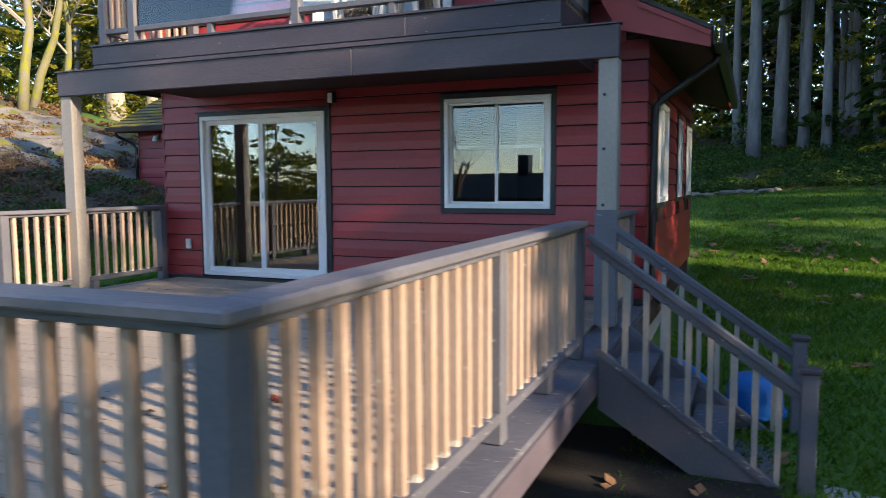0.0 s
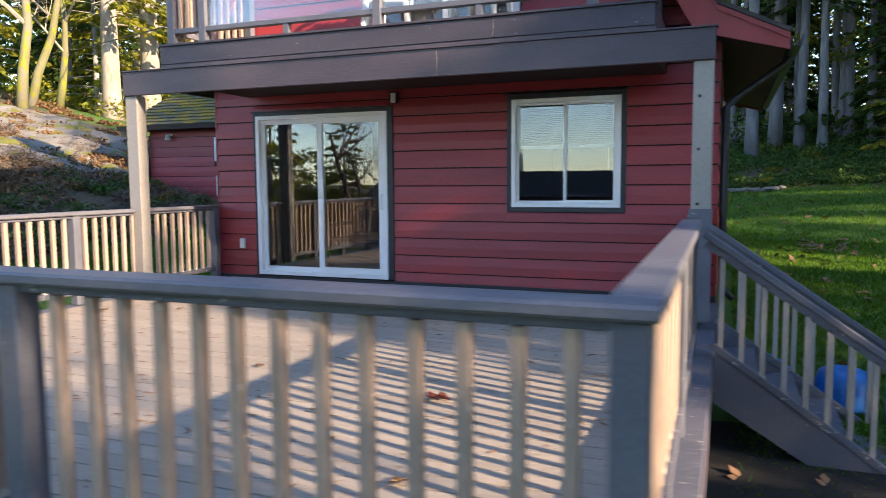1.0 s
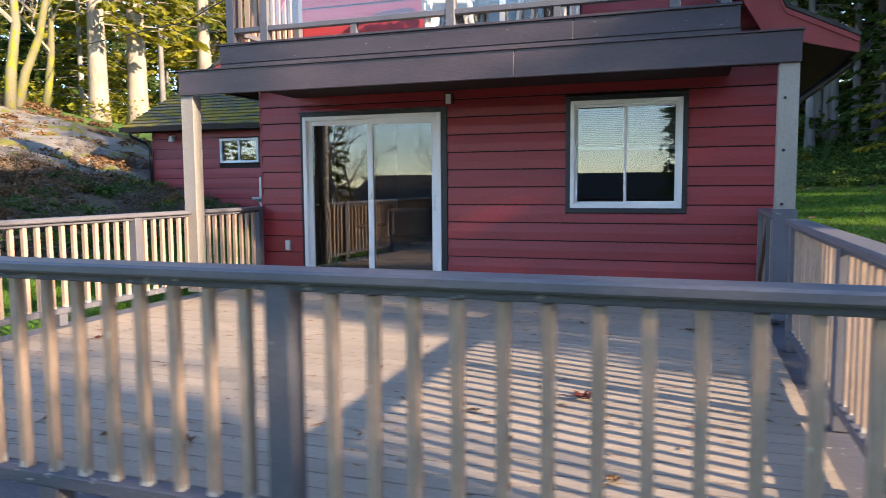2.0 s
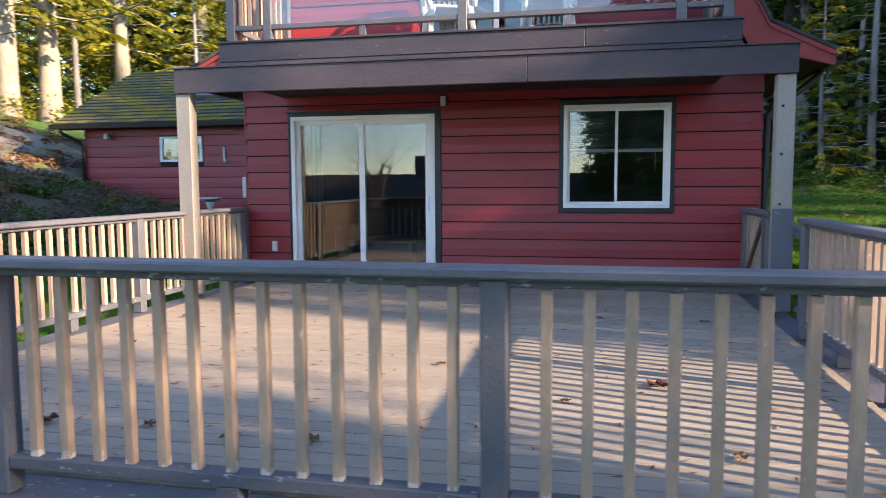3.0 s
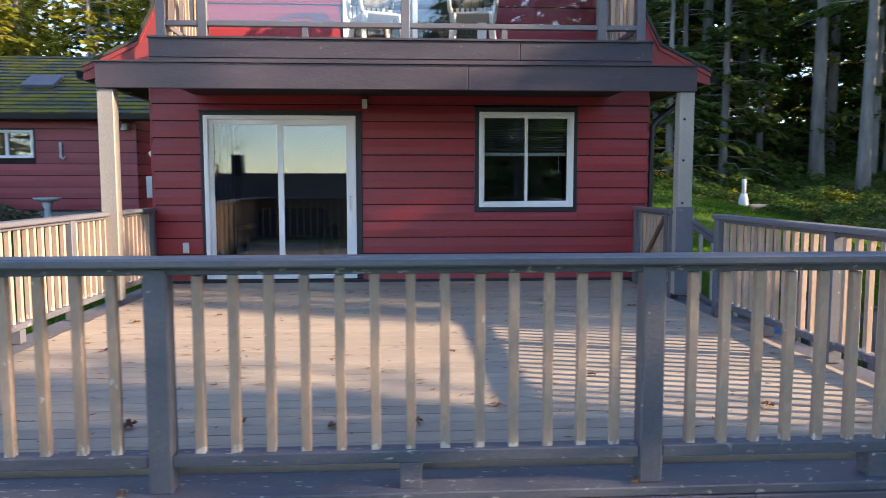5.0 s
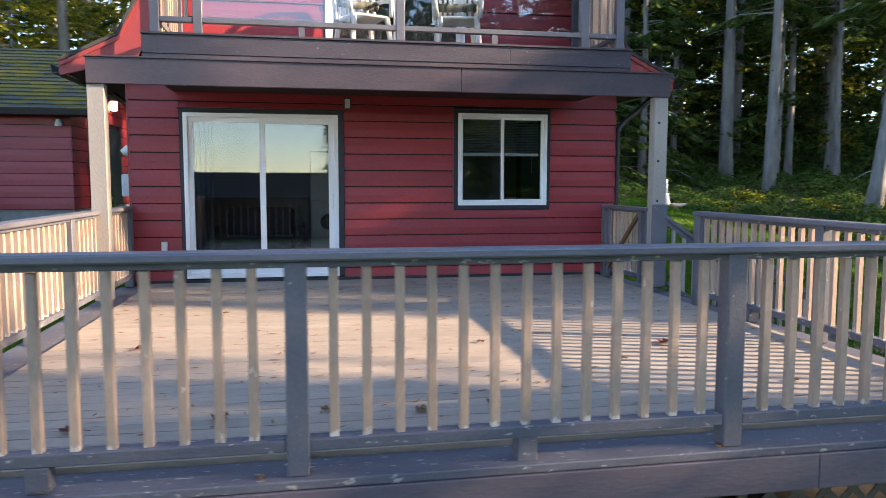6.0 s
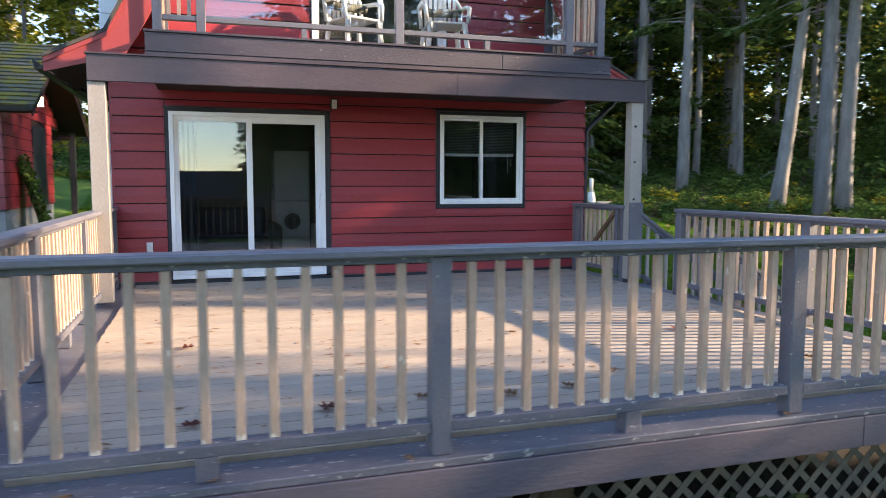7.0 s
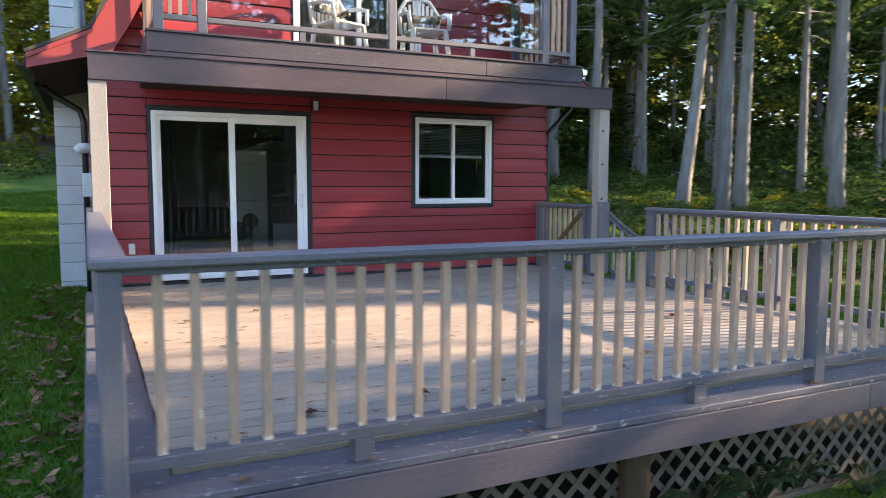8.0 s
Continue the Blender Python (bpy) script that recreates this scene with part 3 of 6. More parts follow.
# rooms inside
solid("floor", B(HX0 + 0.16, HX1 - 0.16, 0.15, HD - 0.16, -0.05, 0.045), M_ROOMFLOOR, "brown boarded room floor", "floor", kind="structure")
solid("ceiling", B(HX0 + 0.16, HX1 - 0.16, 0.16, HD - 0.16, 2.42, 2.5), M_ROOM, "plain room ceiling", "ceiling", kind="structure")
solid("wall_north", B(HX0 + 0.16, HX1 - 0.16, 4.2, 4.26, 0.05, 2.41), M_ROOM, "beige inner wall", "wall", kind="structure")
solid("wall_partition", B(3.3, 3.38, 0.16, 4.19, 0.05, 2.41), M_ROOM, "beige inner partition", "wall", kind="structure")
solid("floor_upper", B(0.4, 5.5, 0.16, HD - 0.16, 2.66, 2.76), M_ROOMFLOOR, "upper room floor", "floor", kind="structure")
solid("wall_upper", B(0.4, 5.5, 3.0, 3.08, 2.77, 5.0), M_ROOM, "upper inner wall", "wall", kind="structure")

# ---- balcony ----
balcony = thing("balcony", (3.0, -0.75, 2.2), "brown-grey timber balcony with glass-panelled railing", "balcony")
BX0, BX1, BY = -0.15, 5.99, -1.53
part("beam", B(BX0, 3.585, BY, BY + 0.045, 2.185, 2.438, 0.004), M_BEAM, balcony, "brown-grey painted beam board")
part("beam", B(3.589, BX1, BY, BY + 0.045, 2.185, 2.438, 0.004), M_BEAM, balcony, "brown-grey painted beam board")
part("drip_edge", B(BX0 - 0.015, BX1 + 0.015, BY - 0.02, BY + 0.075, 2.44, 2.452), M_BEAM, balcony, "thin metal roof edge")
# underside takes the shade-darkened soffit colour
part("ceiling_board", B(0.40, 5.49, BY + 0.05, -0.005, 2.30, 2.33), M_SOFFIT, balcony, "red balcony underside, darkened for the shade there")
part("joist", B(0.40, 5.49, BY + 0.09, -0.005, 2.335, 2.50), M_DARKWOOD, balcony)
part("moulding", B(0.37, 5.52, BY + 0.03, BY + 0.09, 2.455, 2.492), M_BEAM, balcony)
part("fascia", B(0.375, 4.122, BY + 0.02, BY + 0.06, 2.495, 2.678, 0.003), M_FASCIA, balcony, "dark plum-grey weathered fascia board")
part("fascia", B(4.126, 5.515, BY + 0.02, BY + 0.06, 2.495, 2.678, 0.003), M_FASCIA, balcony, "dark plum-grey weathered fascia board")
part("cap_board", B(0.365, 5.525, BY + 0.0, BY + 0.16, 2.68, 2.702, 0.003), M_FASCIA, balcony)
part("fascia", B(0.375, 0.415, BY + 0.062, 0.0, 2.495, 2.678), M_FASCIA, balcony)
part("fascia", B(5.475, 5.515, BY + 0.062, 0.0, 2.495, 2.678), M_FASCIA, balcony)
part("deck_floor", B(0.417, 5.473, BY + 0.165, -0.005, 2.65, 2.68), M_PLANK, balcony)
RY0, RY1 = -1.475, -1.385
for x in (0.49, 0.90, 2.945, 4.99, 5.40):
    part("post", B(x - 0.045, x + 0.045, RY0, RY1, 2.704, 3.70, 0.004), M_GREY, balcony)
for x0, x1 in ((0.537, 0.853), (0.947, 2.898), (2.992, 4.943), (5.037, 5.353)):
    part("bottom_rail", B(x0, x1, RY0 + 0.005, RY1 - 0.005, 2.815, 2.865, 0.003), M_GREY, balcony)
part("top_rail", B(0.42, 5.47, RY0 - 0.03, RY1 + 0.03, 3.702, 3.74, 0.004), M_CAP, balcony)
for x0, x1 in ((0.95, 2.895), (2.995, 4.94)):
    g = part("pane", B(x0, x1, -1.434, -1.426, 2.867, 3.66), M_RAILGLASS, balcony, "clear glass rail panel")
    g.visible_shadow = False
    mx = (x0 + x1) / 2 + 0.0
    part("support_block", B(mx - 0.03, mx + 0.03, -1.46, -1.40, 2.704, 2.814), M_GREY, balcony)
for x in (0.60, 0.695, 0.79, 5.10, 5.195, 5.29):
    part("baluster", B(x - 0.018, x + 0.018, -1.448, -1.412, 2.866, 3.70), M_BAL, balcony)
for sx in (0.49, 5.40):
    part("bottom_rail", B(sx - 0.035, sx + 0.035, -1.383, -0.12, 2.815, 2.865, 0.003), M_GREY, balcony)
    part("top_rail", B(sx - 0.07, sx + 0.07, -1.35, -0.02, 3.702, 3.74), M_CAP, balcony)
    part("post", B(sx - 0.045, sx + 0.045, -0.115, -0.02, 2.704, 3.70), M_GREY, balcony)
    for i in range(9):
        yy = -1.28 + i * 0.13
        part("baluster", B(sx - 0.018, sx + 0.018, yy - 0.018, yy + 0.018, 2.76, 3.70), M_BAL, balcony)
for nm, x0, x1, y0, y1 in (("porch_post", -0.155, 0.005, -1.50, -1.36), ("porch_post", 5.825, 5.982, -1.50, -1.36)):
    p = thing(nm, ((x0 + x1) / 2, -1.43, -0.9), "taupe painted square post holding up the balcony beam", "post", group="balcony posts")
    part("shaft", B(x0, x1, y0, y1, 0.03, 2.184, 0.006), M_POST, p)
    if x0 > 3:
        for zz in (1.02, 1.47, 1.90):
            bm = bmesh.new()
            bmesh.ops.create_cone(bm, segments=10, radius1=0.014, radius2=0.012, depth=0.014, cap_ends=True, matrix=Matrix.Translation((x0 + 0.05, y0 - 0.007, zz)) @ Matrix.Rotation(radians(90), 4, "X"))
            part("bolt", bm, M_BLACK, p, "dark bolt head")
        part("collar", B(x0 - 0.012, x1 + 0.012, y0 - 0.03, y0, 0.04, 0.98, 0.004), M_GREY, p, "grey board fixed to the post")


def wall_lamp(at, label):
    x, y, z = at
    l = thing("wall_lamp", at, label, "lamp", group="wall lamps")
    part("back_plate", B(x - 0.035, x + 0.035, y - 0.012, y, z - 0.06, z + 0.06, 0.003), M_BLACK, l)
    part("cap", B(x - 0.045, x + 0.045, y - 0.09, y - 0.013, z + 0.05, z + 0.065, 0.003), M_BLACK, l)
    part("shade", B(x - 0.034, x + 0.034, y - 0.08, y - 0.014, z - 0.06, z + 0.049, 0.004), M_PLASTIC, l, "frosted square shade")
    for dx in (-0.038, 0.038):
        part("side_bar", B(x + dx - 0.006, x + dx + 0.006, y - 0.085, y - 0.013, z - 0.065, z + 0.049), M_BLACK, l)
    return l


wall_lamp((2.455, 0.0, 2.20), "small square wall lamp with frosted shade, unlit")
o = thing("wall_outlet", (0.25, 0.0, 0.44), "grey weatherproof outlet box on the siding", "outlet")
part("cover", B(0.215, 0.285, -0.035, 0.0, 0.375, 0.505, 0.006), M_BLOCK, o)
part("lid", B(0.222, 0.278, -0.043, -0.036, 0.385, 0.495, 0.003), M_PLASTIC, o)

# ---- deck ----
deck = thing("deck", (3.0, -3.1, -0.3), "timber deck of pale taupe painted planks with a dark border", "deck")
PX0, PX1 = 0.085, 5.77
for yy in (-0.25, -2.1, -4.0, -5.75):
    part("joist", B(-0.05, 6.0, yy - 0.02, yy + 0.02, -0.24, -0.045), M_DARKWOOD, deck, "dark deck joist")
BZ = -0.024
part("border_board", B(-0.25, 6.04, -6.25, -5.995, -0.064, BZ, 0.005), M_GREYWORN, deck, "slate-grey front border board")
part("border_board", B(-0.25, PX0 - 0.004, -5.991, -0.03, -0.064, BZ - 0.004, 0.004), M_GREYWORN, deck, "slate-grey side border board")
part("border_board", B(PX1 + 0.004, 6.04, -5.991, -0.03, -0.064, BZ - 0.004, 0.004), M_GREYWORN, deck, "slate-grey side border board")
part("fascia", B(-0.26, 4.35, -6.262, -6.222, -0.238, -0.066, 0.003), M_RIM, deck, "brown-grey rim board")
part("fascia", B(4.354, 6.05, -6.262, -6.222, -0.238, -0.066, 0.003), M_RIM, deck, "brown-grey rim board")
part("fascia", B(-0.26, -0.22, -6.22, -0.03, -0.238, -0.066), M_RIM, deck, "brown-grey rim board")
part("fascia", B(6.01, 6.05, -6.22, -0.03, -0.238, -0.066), M_RIM, deck, "brown-grey rim board")
for px in (2.56, 5.6, 0.1):
    part("support_post", tube(bmesh.new(), [(px, -6.07, -1.3), (px + 0.005, -6.07, -0.7), (px, -6.07, -0.239)], [0.095, 0.09, 0.088], 14), M_BROWNPOST, deck, "brown timber support post")
ledger = part("ledger", B(HX0, HX1, -0.028, 0.0, -0.02, 0.035), M_TRIM, deck, "dark board at the foot of the wall")


def rail_run(name, a, b, posts, label, cap_over=0.07, end_post=True, bay=0.143, post_z=BZ, blocks=True, skip=(), cap_from=None, cap_to=None, bays=None):
    """A straight railing from a to b (x, y): posts at the given distances, cap, sub-rail, bottom rail and balusters."""
    a, b = Vector((*a, 0)), Vector((*b, 0))
    d = (b - a).normalized()
    n = Vector((-d.y, d.x, 0))
    R = thing(name, ((a + b) / 2).to_tuple()[:2] + (BZ,), label, "railing", group="deck railings")
    L = (b - a).length
    rot = math.atan2(d.y, d.x)
    M = Matrix.Translation(a) @ Matrix.Rotation(rot, 4, "Z")

    def put(nm, q, material, bevel, lab=""):
        bm = B(*q)
        bm.transform(M)
        return part(nm, bm, material, R, lab)
    put("cap_rail", (-cap_over if cap_from is None else cap_from, L + cap_over if cap_to is None else L - cap_to, -0.072, 0.072, 0.897, 0.938, 0.009), M_CAP, 0.009, "grey painted cap board")
    put("sub_rail", (0.05, L - 0.05, -0.032, 0.032, 0.868, 0.896, 0.003), M_GREYWORN, 0.003)
    for p in posts:
        if p in skip:
            continue
        put("post", (p - 0.047, p + 0.047, -0.047, 0.047, post_z, 0.896, 0.006), M_GREY, 0.006, "slate-grey post")
    bal = B(-0.0195, 0.0195, -0.0195, 0.0195, 0.128, 0.867, 0.003)
    me = mesh_of("baluster", bal, M_BAL)
    for k, (p, q) in enumerate(zip(posts, posts[1:])):
        put("bottom_rail", (p + 0.05, q - 0.05, -0.042, 0.042, 0.084, 0.135, 0.004), M_GREYWORN, 0.004)
        if blocks:
            m = (p + q) / 2
            put("support_block", (m - 0.045, m + 0.045, -0.045, 0.045, BZ, 0.083, 0.003), M_GREYWORN, 0.003)
        cnt = 13 if bays else max(1, round((q - p) / bay) - 1)
        for i in range(cnt):
            s = p + bays[k][0] + bays[k][1] * i if bays else p + (q - p) * (i + 1) / (cnt + 1)
            w = M @ Vector((s, random.uniform(-0.002, 0.002), random.uniform(-0.006, 0.004)))
            piece("baluster", me, R, w, (random.uniform(-0.004, 0.004), random.uniform(-0.004, 0.004), rot))
    return R


rail_run("front_railing", (-0.142, -6.16), (5.914, -6.16), [0.0, 2.05, 4.066, 6.056], "front deck railing, slate posts and cap with taupe balusters", bays=((0.178, 0.141), (0.153, 0.1428), (0.177, 0.1395)))
rail_run("side_railing", (5.914, -6.16), (5.88, -2.45), [0.0, 1.92, 3.71], "side deck railing ending at the steps", cap_over=0.045, skip=(0.0,), cap_from=0.0725, bay=0.128)
rail_run("side_railing", (-0.142, -0.08), (-0.142, -6.16), [0.0, 2.2, 4.15, 6.08], "sunlit side deck railing meeting the house", cap_over=0.03, skip=(6.08,), cap_to=0.0725, bay=0.128)
rail_run("corner_railing", (5.87, -0.08), (5.87, -1.36), [0.0, 1.24], "short railing between house corner and porch post", cap_over=0.03, blocks=False, bay=0.12)
gate = thing("deck_gate", (5.80, -0.7, 0.05), "folded-back timber gate with a diagonal brace", "gate")
part("brace", beam_between(bmesh.new(), (5.80, -0.35, 0.15), (5.80, -1.2, 0.85), 0.03, 0.05), M_RAWWOOD, gate, "brown diagonal brace")
part("stile", B(5.785, 5.815, -1.27, -1.22, 0.05, 0.9), M_GREY, gate)
part("stile", B(5.785, 5.815, -0.36, -0.31, 0.05, 0.9), M_GREY, gate)

# ---- steps ----
steps = thing("deck_steps", (6.7, -2.05, -0.75), "slate-grey timber steps with sloping handrails down to the lawn", "steps")
SLOPE = 0.695
for yy in (-2.52, -1.50):
    o0, o1 = (yy - 0.02, yy + 0.02)
    poly = [(6.055, 0.02), (7.33, 0.03 - SLOPE * 1.275), (7.33, -0.90), (7.05, -0.95), (6.055, -0.34)]
    part("stringer", prism(bmesh.new(), poly, "y", o0, o1), M_GREY, steps, "slate-grey stringer board")
    part("handrail", beam_between(bmesh.new(), (5.97, yy, 0.845), (7.31, yy, 0.845 - SLOPE * 1.34), 0.07, 0.045, 0.006), M_GREY, steps, "sloping grey handrail")
    part("handrail_web", beam_between(bmesh.new(), (5.98, yy, 0.785), (7.30, yy, 0.785 - SLOPE * 1.32), 0.035, 0.06, 0.003), M_GREY, steps)
    part("bottom_rail", beam_between(bmesh.new(), (6.03, yy, 0.07), (7.30, yy, 0.07 - SLOPE * 1.27), 0.06, 0.05, 0.004), M_GREYWORN, steps)
    for i in range(9):
        x = 6.09 + i * 0.136
        part("baluster", B(x - 0.0175, x + 0.0175, yy - 0.0175, yy + 0.0175, 0.085 - SLOPE * (x - 6.03), 0.765 - SLOPE * (x - 5.98)), M_POST, steps)
    nw = part("newel_post", B(7.295, 7.393, yy - 0.05, yy + 0.05, -0.85, 0.03, 0.006), M_GREY, steps, "slate-grey newel post")
    part("newel_cap", B(7.28, 7.408, yy - 0.063, yy + 0.063, 0.031, 0.062, 0.006), M_BEAM, nw, "dark flat cap")
for i in range(4):
    part("tread", B(6.055 + i * 0.285, 6.055 + i * 0.285 + 0.29, -2.495, -1.525, -0.185 - i * 0.185, -0.147 - i * 0.185, 0.006), M_GREYWORN, steps)
solid("paving_slab", B(7.45, 8.4, -3.5, -2.35, -0.95, gz(7.6, -2.8) + 0.02, 0.01), M_CONCRETE, "grey concrete pad at the foot of the steps", "slab")

# ---- the wing behind ----
wing = thing("cottage_wing", (-6.0, 10.5, 0.5), "dark red lap-sided outbuilding with a mossy shingle roof", "outbuilding")
WX0, WX1, WY0, WY1 = -8.68, -3.09, 8.0, 13.2
WB, WT, WLAP = 0.62, 2.72, 0.262
WWIN = (-6.52, -5.36, 1.80, 2.43)
wf = part("wall", wall_with_holes(WX0 + 0.01, WX1 - 0.01, WB, WT, [WWIN], WY0 + 0.024, WY0 + 0.14), M_SOFFIT, wing, "red lap siding")
for k in range(8):
    z = WB + k * WLAP
    for a, b in cut(WX0, WX1, z, z + WLAP, [(WWIN[0] - 0.03, WWIN[1] + 0.03, WWIN[2] - 0.03, WWIN[3] + 0.03)]):
        part("board", lap_board(a, b, z, at=WY0 + 0.024, h=WLAP), M_RED, wf)
WDOOR = (10.75, 12.3, 0.62, 2.62)
ws = part("wall", B(WX1 - 0.15, WX1 - 0.022, WY0 + 0.14, WY1, WB, WT), M_SOFFIT, wing, "red lap-sided gable wall")
k = 0
RIDGE_Y, RIDGE_Z = 11.05, 4.55
while WB + k * WLAP < RIDGE_Z - 0.4:
    z = WB + k * WLAP
    lo, hi = WY0, WY1
    if z > WT - 0.2:
        run = (z + WLAP - 2.66) / (RIDGE_Z - 2.66)
        lo, hi = WY0 - 0.2 + run * (RIDGE_Y - WY0 + 0.2), 14.6 - run * (14.6 - RIDGE_Y)
    for a, b in cut(lo, hi, z, z + WLAP, [(WDOOR[0], WDOOR[1], WDOOR[2], WDOOR[3])]):
        part("board", lap_board(a, b, z, "x", WX1 - 0.022, 1, h=WLAP), M_RED, ws)
    k += 1
part("wall", prism(bmesh.new(), [(WY0 + 0.1, 2.6), (RIDGE_Y, RIDGE_Z - 0.12), (14.4, 2.66)], "x", WX1 - 0.1, WX1 - 0.03), M_SOFFIT, wing)
part("wall", B(WX0, WX0 + 0.12, WY0 + 0.14, WY1, WB, WT), M_RED, wing)
part("wall", B(WX0, WX1 - 0.15, WY1 - 0.12, WY1, WB, WT), M_RED, wing)
part("foundation", B(WX0 + 0.02, WX1 - 0.03, WY0 + 0.06, WY1 - 0.05, -0.4, WB - 0.004), M_CONCRETE, wing, "pale concrete footing")
part("door", B(WX1 - 0.02, WX1 + 0.012, WDOOR[0] + 0.02, WDOOR[1] - 0.02, WDOOR[2], WDOOR[3] - 0.02, 0.004), M_TRIM, wing, "dark blue-black door")
w = part("window", B(*WWIN[:2], WY0 + 0.03, WY0 + 0.05, *WWIN[2:]), M_DARKCLOTH, wing)
fr = bmesh.new()
x0, x1, z0, z1 = WWIN
for q in ((x0, x0 + 0.06, z0, z1), (x1 - 0.06, x1, z0, z1), (x0 + 0.06, x1 - 0.06, z1 - 0.06, z1), (x0 + 0.06, x1 - 0.06, z0, z0 + 0.06), ((x0 + x1) / 2 - 0.03, (x0 + x1) / 2 + 0.03, z0 + 0.06, z1 - 0.06)):
    box(fr, q[0], q[1], WY0 - 0.03, WY0 + 0.03, q[2], q[3], 0.004)
part("frame", fr, M_WHITE, w, "white frame")
part("pane", B(x0 + 0.05, x1 - 0.05, WY0 + 0.01, WY0 + 0.016, z0 + 0.05, z1 - 0.05), M_GLASS, w)
# roof: shingle courses on both slopes
RX0, RX1 = WX0 - 0.55, WX1 + 0.68
EAVE_Y, EAVE_Z = 7.55, 2.74
for (ya, za), (yb, zb), n in (((EAVE_Y, EAVE_Z), (RIDGE_Y, RIDGE_Z), 17), ((14.95, 2.60), (RIDGE_Y, RIDGE_Z), 10)):
    slope = part("roof_deck", prism(bmesh.new(), [(ya, za - 0.05), (yb, zb - 0.05), (yb, zb), (ya, za)], "x", RX0, RX1), M_SOFFIT, wing, "roof boards")
    d = Vector((yb - ya, zb - za))
    L = d.length
    d = d.normalized()
    up = Vector((-d.y, d.x)) if d.x > 0 else Vector((d.y, -d.x))
    for i in range(n):
        p, q = Vector((ya, za)) + d * (L * i / n), Vector((ya, za)) + d * (L * (i + 1.25) / n if i < n - 1 else L)
        sec = [p + up * 0.004, q + up * 0.004, q + up * 0.012, p + up * 0.05]
        part("shingle_course", prism(bmesh.new(), [tuple(s) for s in sec], "x", RX0 - 0.03, RX1 + 0.03), M_MOSSROOF, wing)
    part("barge_board", prism(bmesh.new(), [(ya, za - 0.19), (yb, zb - 0.19), (yb, zb - 0.055), (ya, za - 0.055)], "x", RX1 - 0.03, RX1), M_SOFFIT, wing, "dark barge board")
part("gutter", prism(bmesh.new(), [(EAVE_Y - 0.11, EAVE_Z + 0.01), (EAVE_Y - 0.09, EAVE_Z - 0.10), (EAVE_Y, EAVE_Z - 0.10), (EAVE_Y, EAVE_Z + 0.0), (EAVE_Y - 0.02, EAVE_Z), (EAVE_Y - 0.02, EAVE_Z - 0.08), (EAVE_Y - 0.08, EAVE_Z - 0.08), (EAVE_Y - 0.095, EAVE_Z + 0.01)], "x", RX0 - 0.05, RX1), M_BLACK, wing, "black rain gutter")
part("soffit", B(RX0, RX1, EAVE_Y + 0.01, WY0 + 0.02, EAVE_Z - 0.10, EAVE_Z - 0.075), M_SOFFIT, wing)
part("downpipe", tube(bmesh.new(), [(WX0 - 0.35, EAVE_Y + 0.0, 2.62), (WX0 - 0.33, EAVE_Y + 0.05, 2.52), (WX0 - 0.12, 7.9, 2.36), (WX0 - 0.02, 7.94, 2.2), (WX0 - 0.0, 7.94, 0.7)], 0.045, 8), M_BLACK, wing, "black downpipe", smooth=True)
sk = part("skylight", B(-6.0, -5.25, -0.35, 0.35, 0.0, 0.09, 0.01), M_GREY, wing, "flat grey roof skylight")
sk.matrix_basis = Matrix.Translation((0, 9.15, 3.62)) @ Matrix.Rotation(math.atan2(RIDGE_Z - EAVE_Z, RIDGE_Y - EAVE_Y), 4, "X")
part("porch_post", B(-2.9, -2.74, 14.55, 14.71, -0.1, 2.62), M_BLACK, wing, "black porch post")
part("porch_beam", B(-6.0, -2.84, 14.5, 14.74, 2.42, 2.56), M_SOFFIT, wing)


def flood_lamp(at, label, out=(0, -1)):
    x, y, z = at
    l = thing("outdoor_lamp", at, label, "lamp", group="outdoor lamps")
    part("bracket", B(x - 0.05, x + 0.05, y - 0.03, y, z + 0.03, z + 0.09), M_PLASTIC, l)
    bm = bmesh.new()
    bmesh.ops.create_cone(bm, segments=14, radius1=0.085, radius2=0.05, depth=0.14, cap_ends=True, matrix=Matrix.Translation((x, y - 0.12, z)))
    part("shade", bm, M_PLASTIC, l, "pale bell shade", smooth=False)
    return l


flood_lamp((-7.95, 8.0, 2.46), "white twin spot lamp under the eave")
flood_lamp((-3.3, 8.0, 2.50), "small pale lamp under the eave")
g = thing("gable_lamp", (-3.05, 11.3, 3.2), "lit square lamp on the red gable", "lamp", group="outdoor lamps")
part("lantern", B(-3.06, -2.92, 11.2, 11.36, 3.08, 3.32, 0.01), M_LAMPGLOW, g, "glowing glass lantern")
part("cap", B(-3.06, -2.90, 11.17, 11.39, 3.325, 3.36), M_BLACK, g)
hb = thing("house_bracket", (-4.75, 7.98, 2.0), "small grey iron ornament on the wall", "ornament")
part("bar", B(-4.78, -4.74, 7.95, 7.998, 1.8, 2.15), M_BLOCK, hb)
part("hook", tube(bmesh.new(), [(-4.76, 7.94, 1.82), (-4.70, 7.93, 1.78), (-4.66, 7.93, 1.84)], 0.02, 6), M_BLOCK, hb)

# ---- chimney of painted block ----
chim = thing("block_chimney", (-0.36, 3.7, -0.6), "pale blue-grey painted concrete block chimney", "chimney")
part("core", B(-0.58, -0.12, 3.34, 4.06, -0.9, 7.2), M_CONCRETE, chim)
me_block = mesh_of("block", B(0, 0.46, 0, 0.36, 0, 0.285, 0.006), M_BLOCK)
for i in range(27):
    for j in range(2):
        piece("block", me_block, chim, (-0.60, 3.32 + j * 0.372, -0.9 + i * 0.295))
part("flue_pipe", tube(bmesh.new(), [(-0.22, 3.25, 2.9), (-0.22, 3.25, 6.5)], 0.06, 10), M_BLOCK, chim, "pale blue pipe", smooth=True)
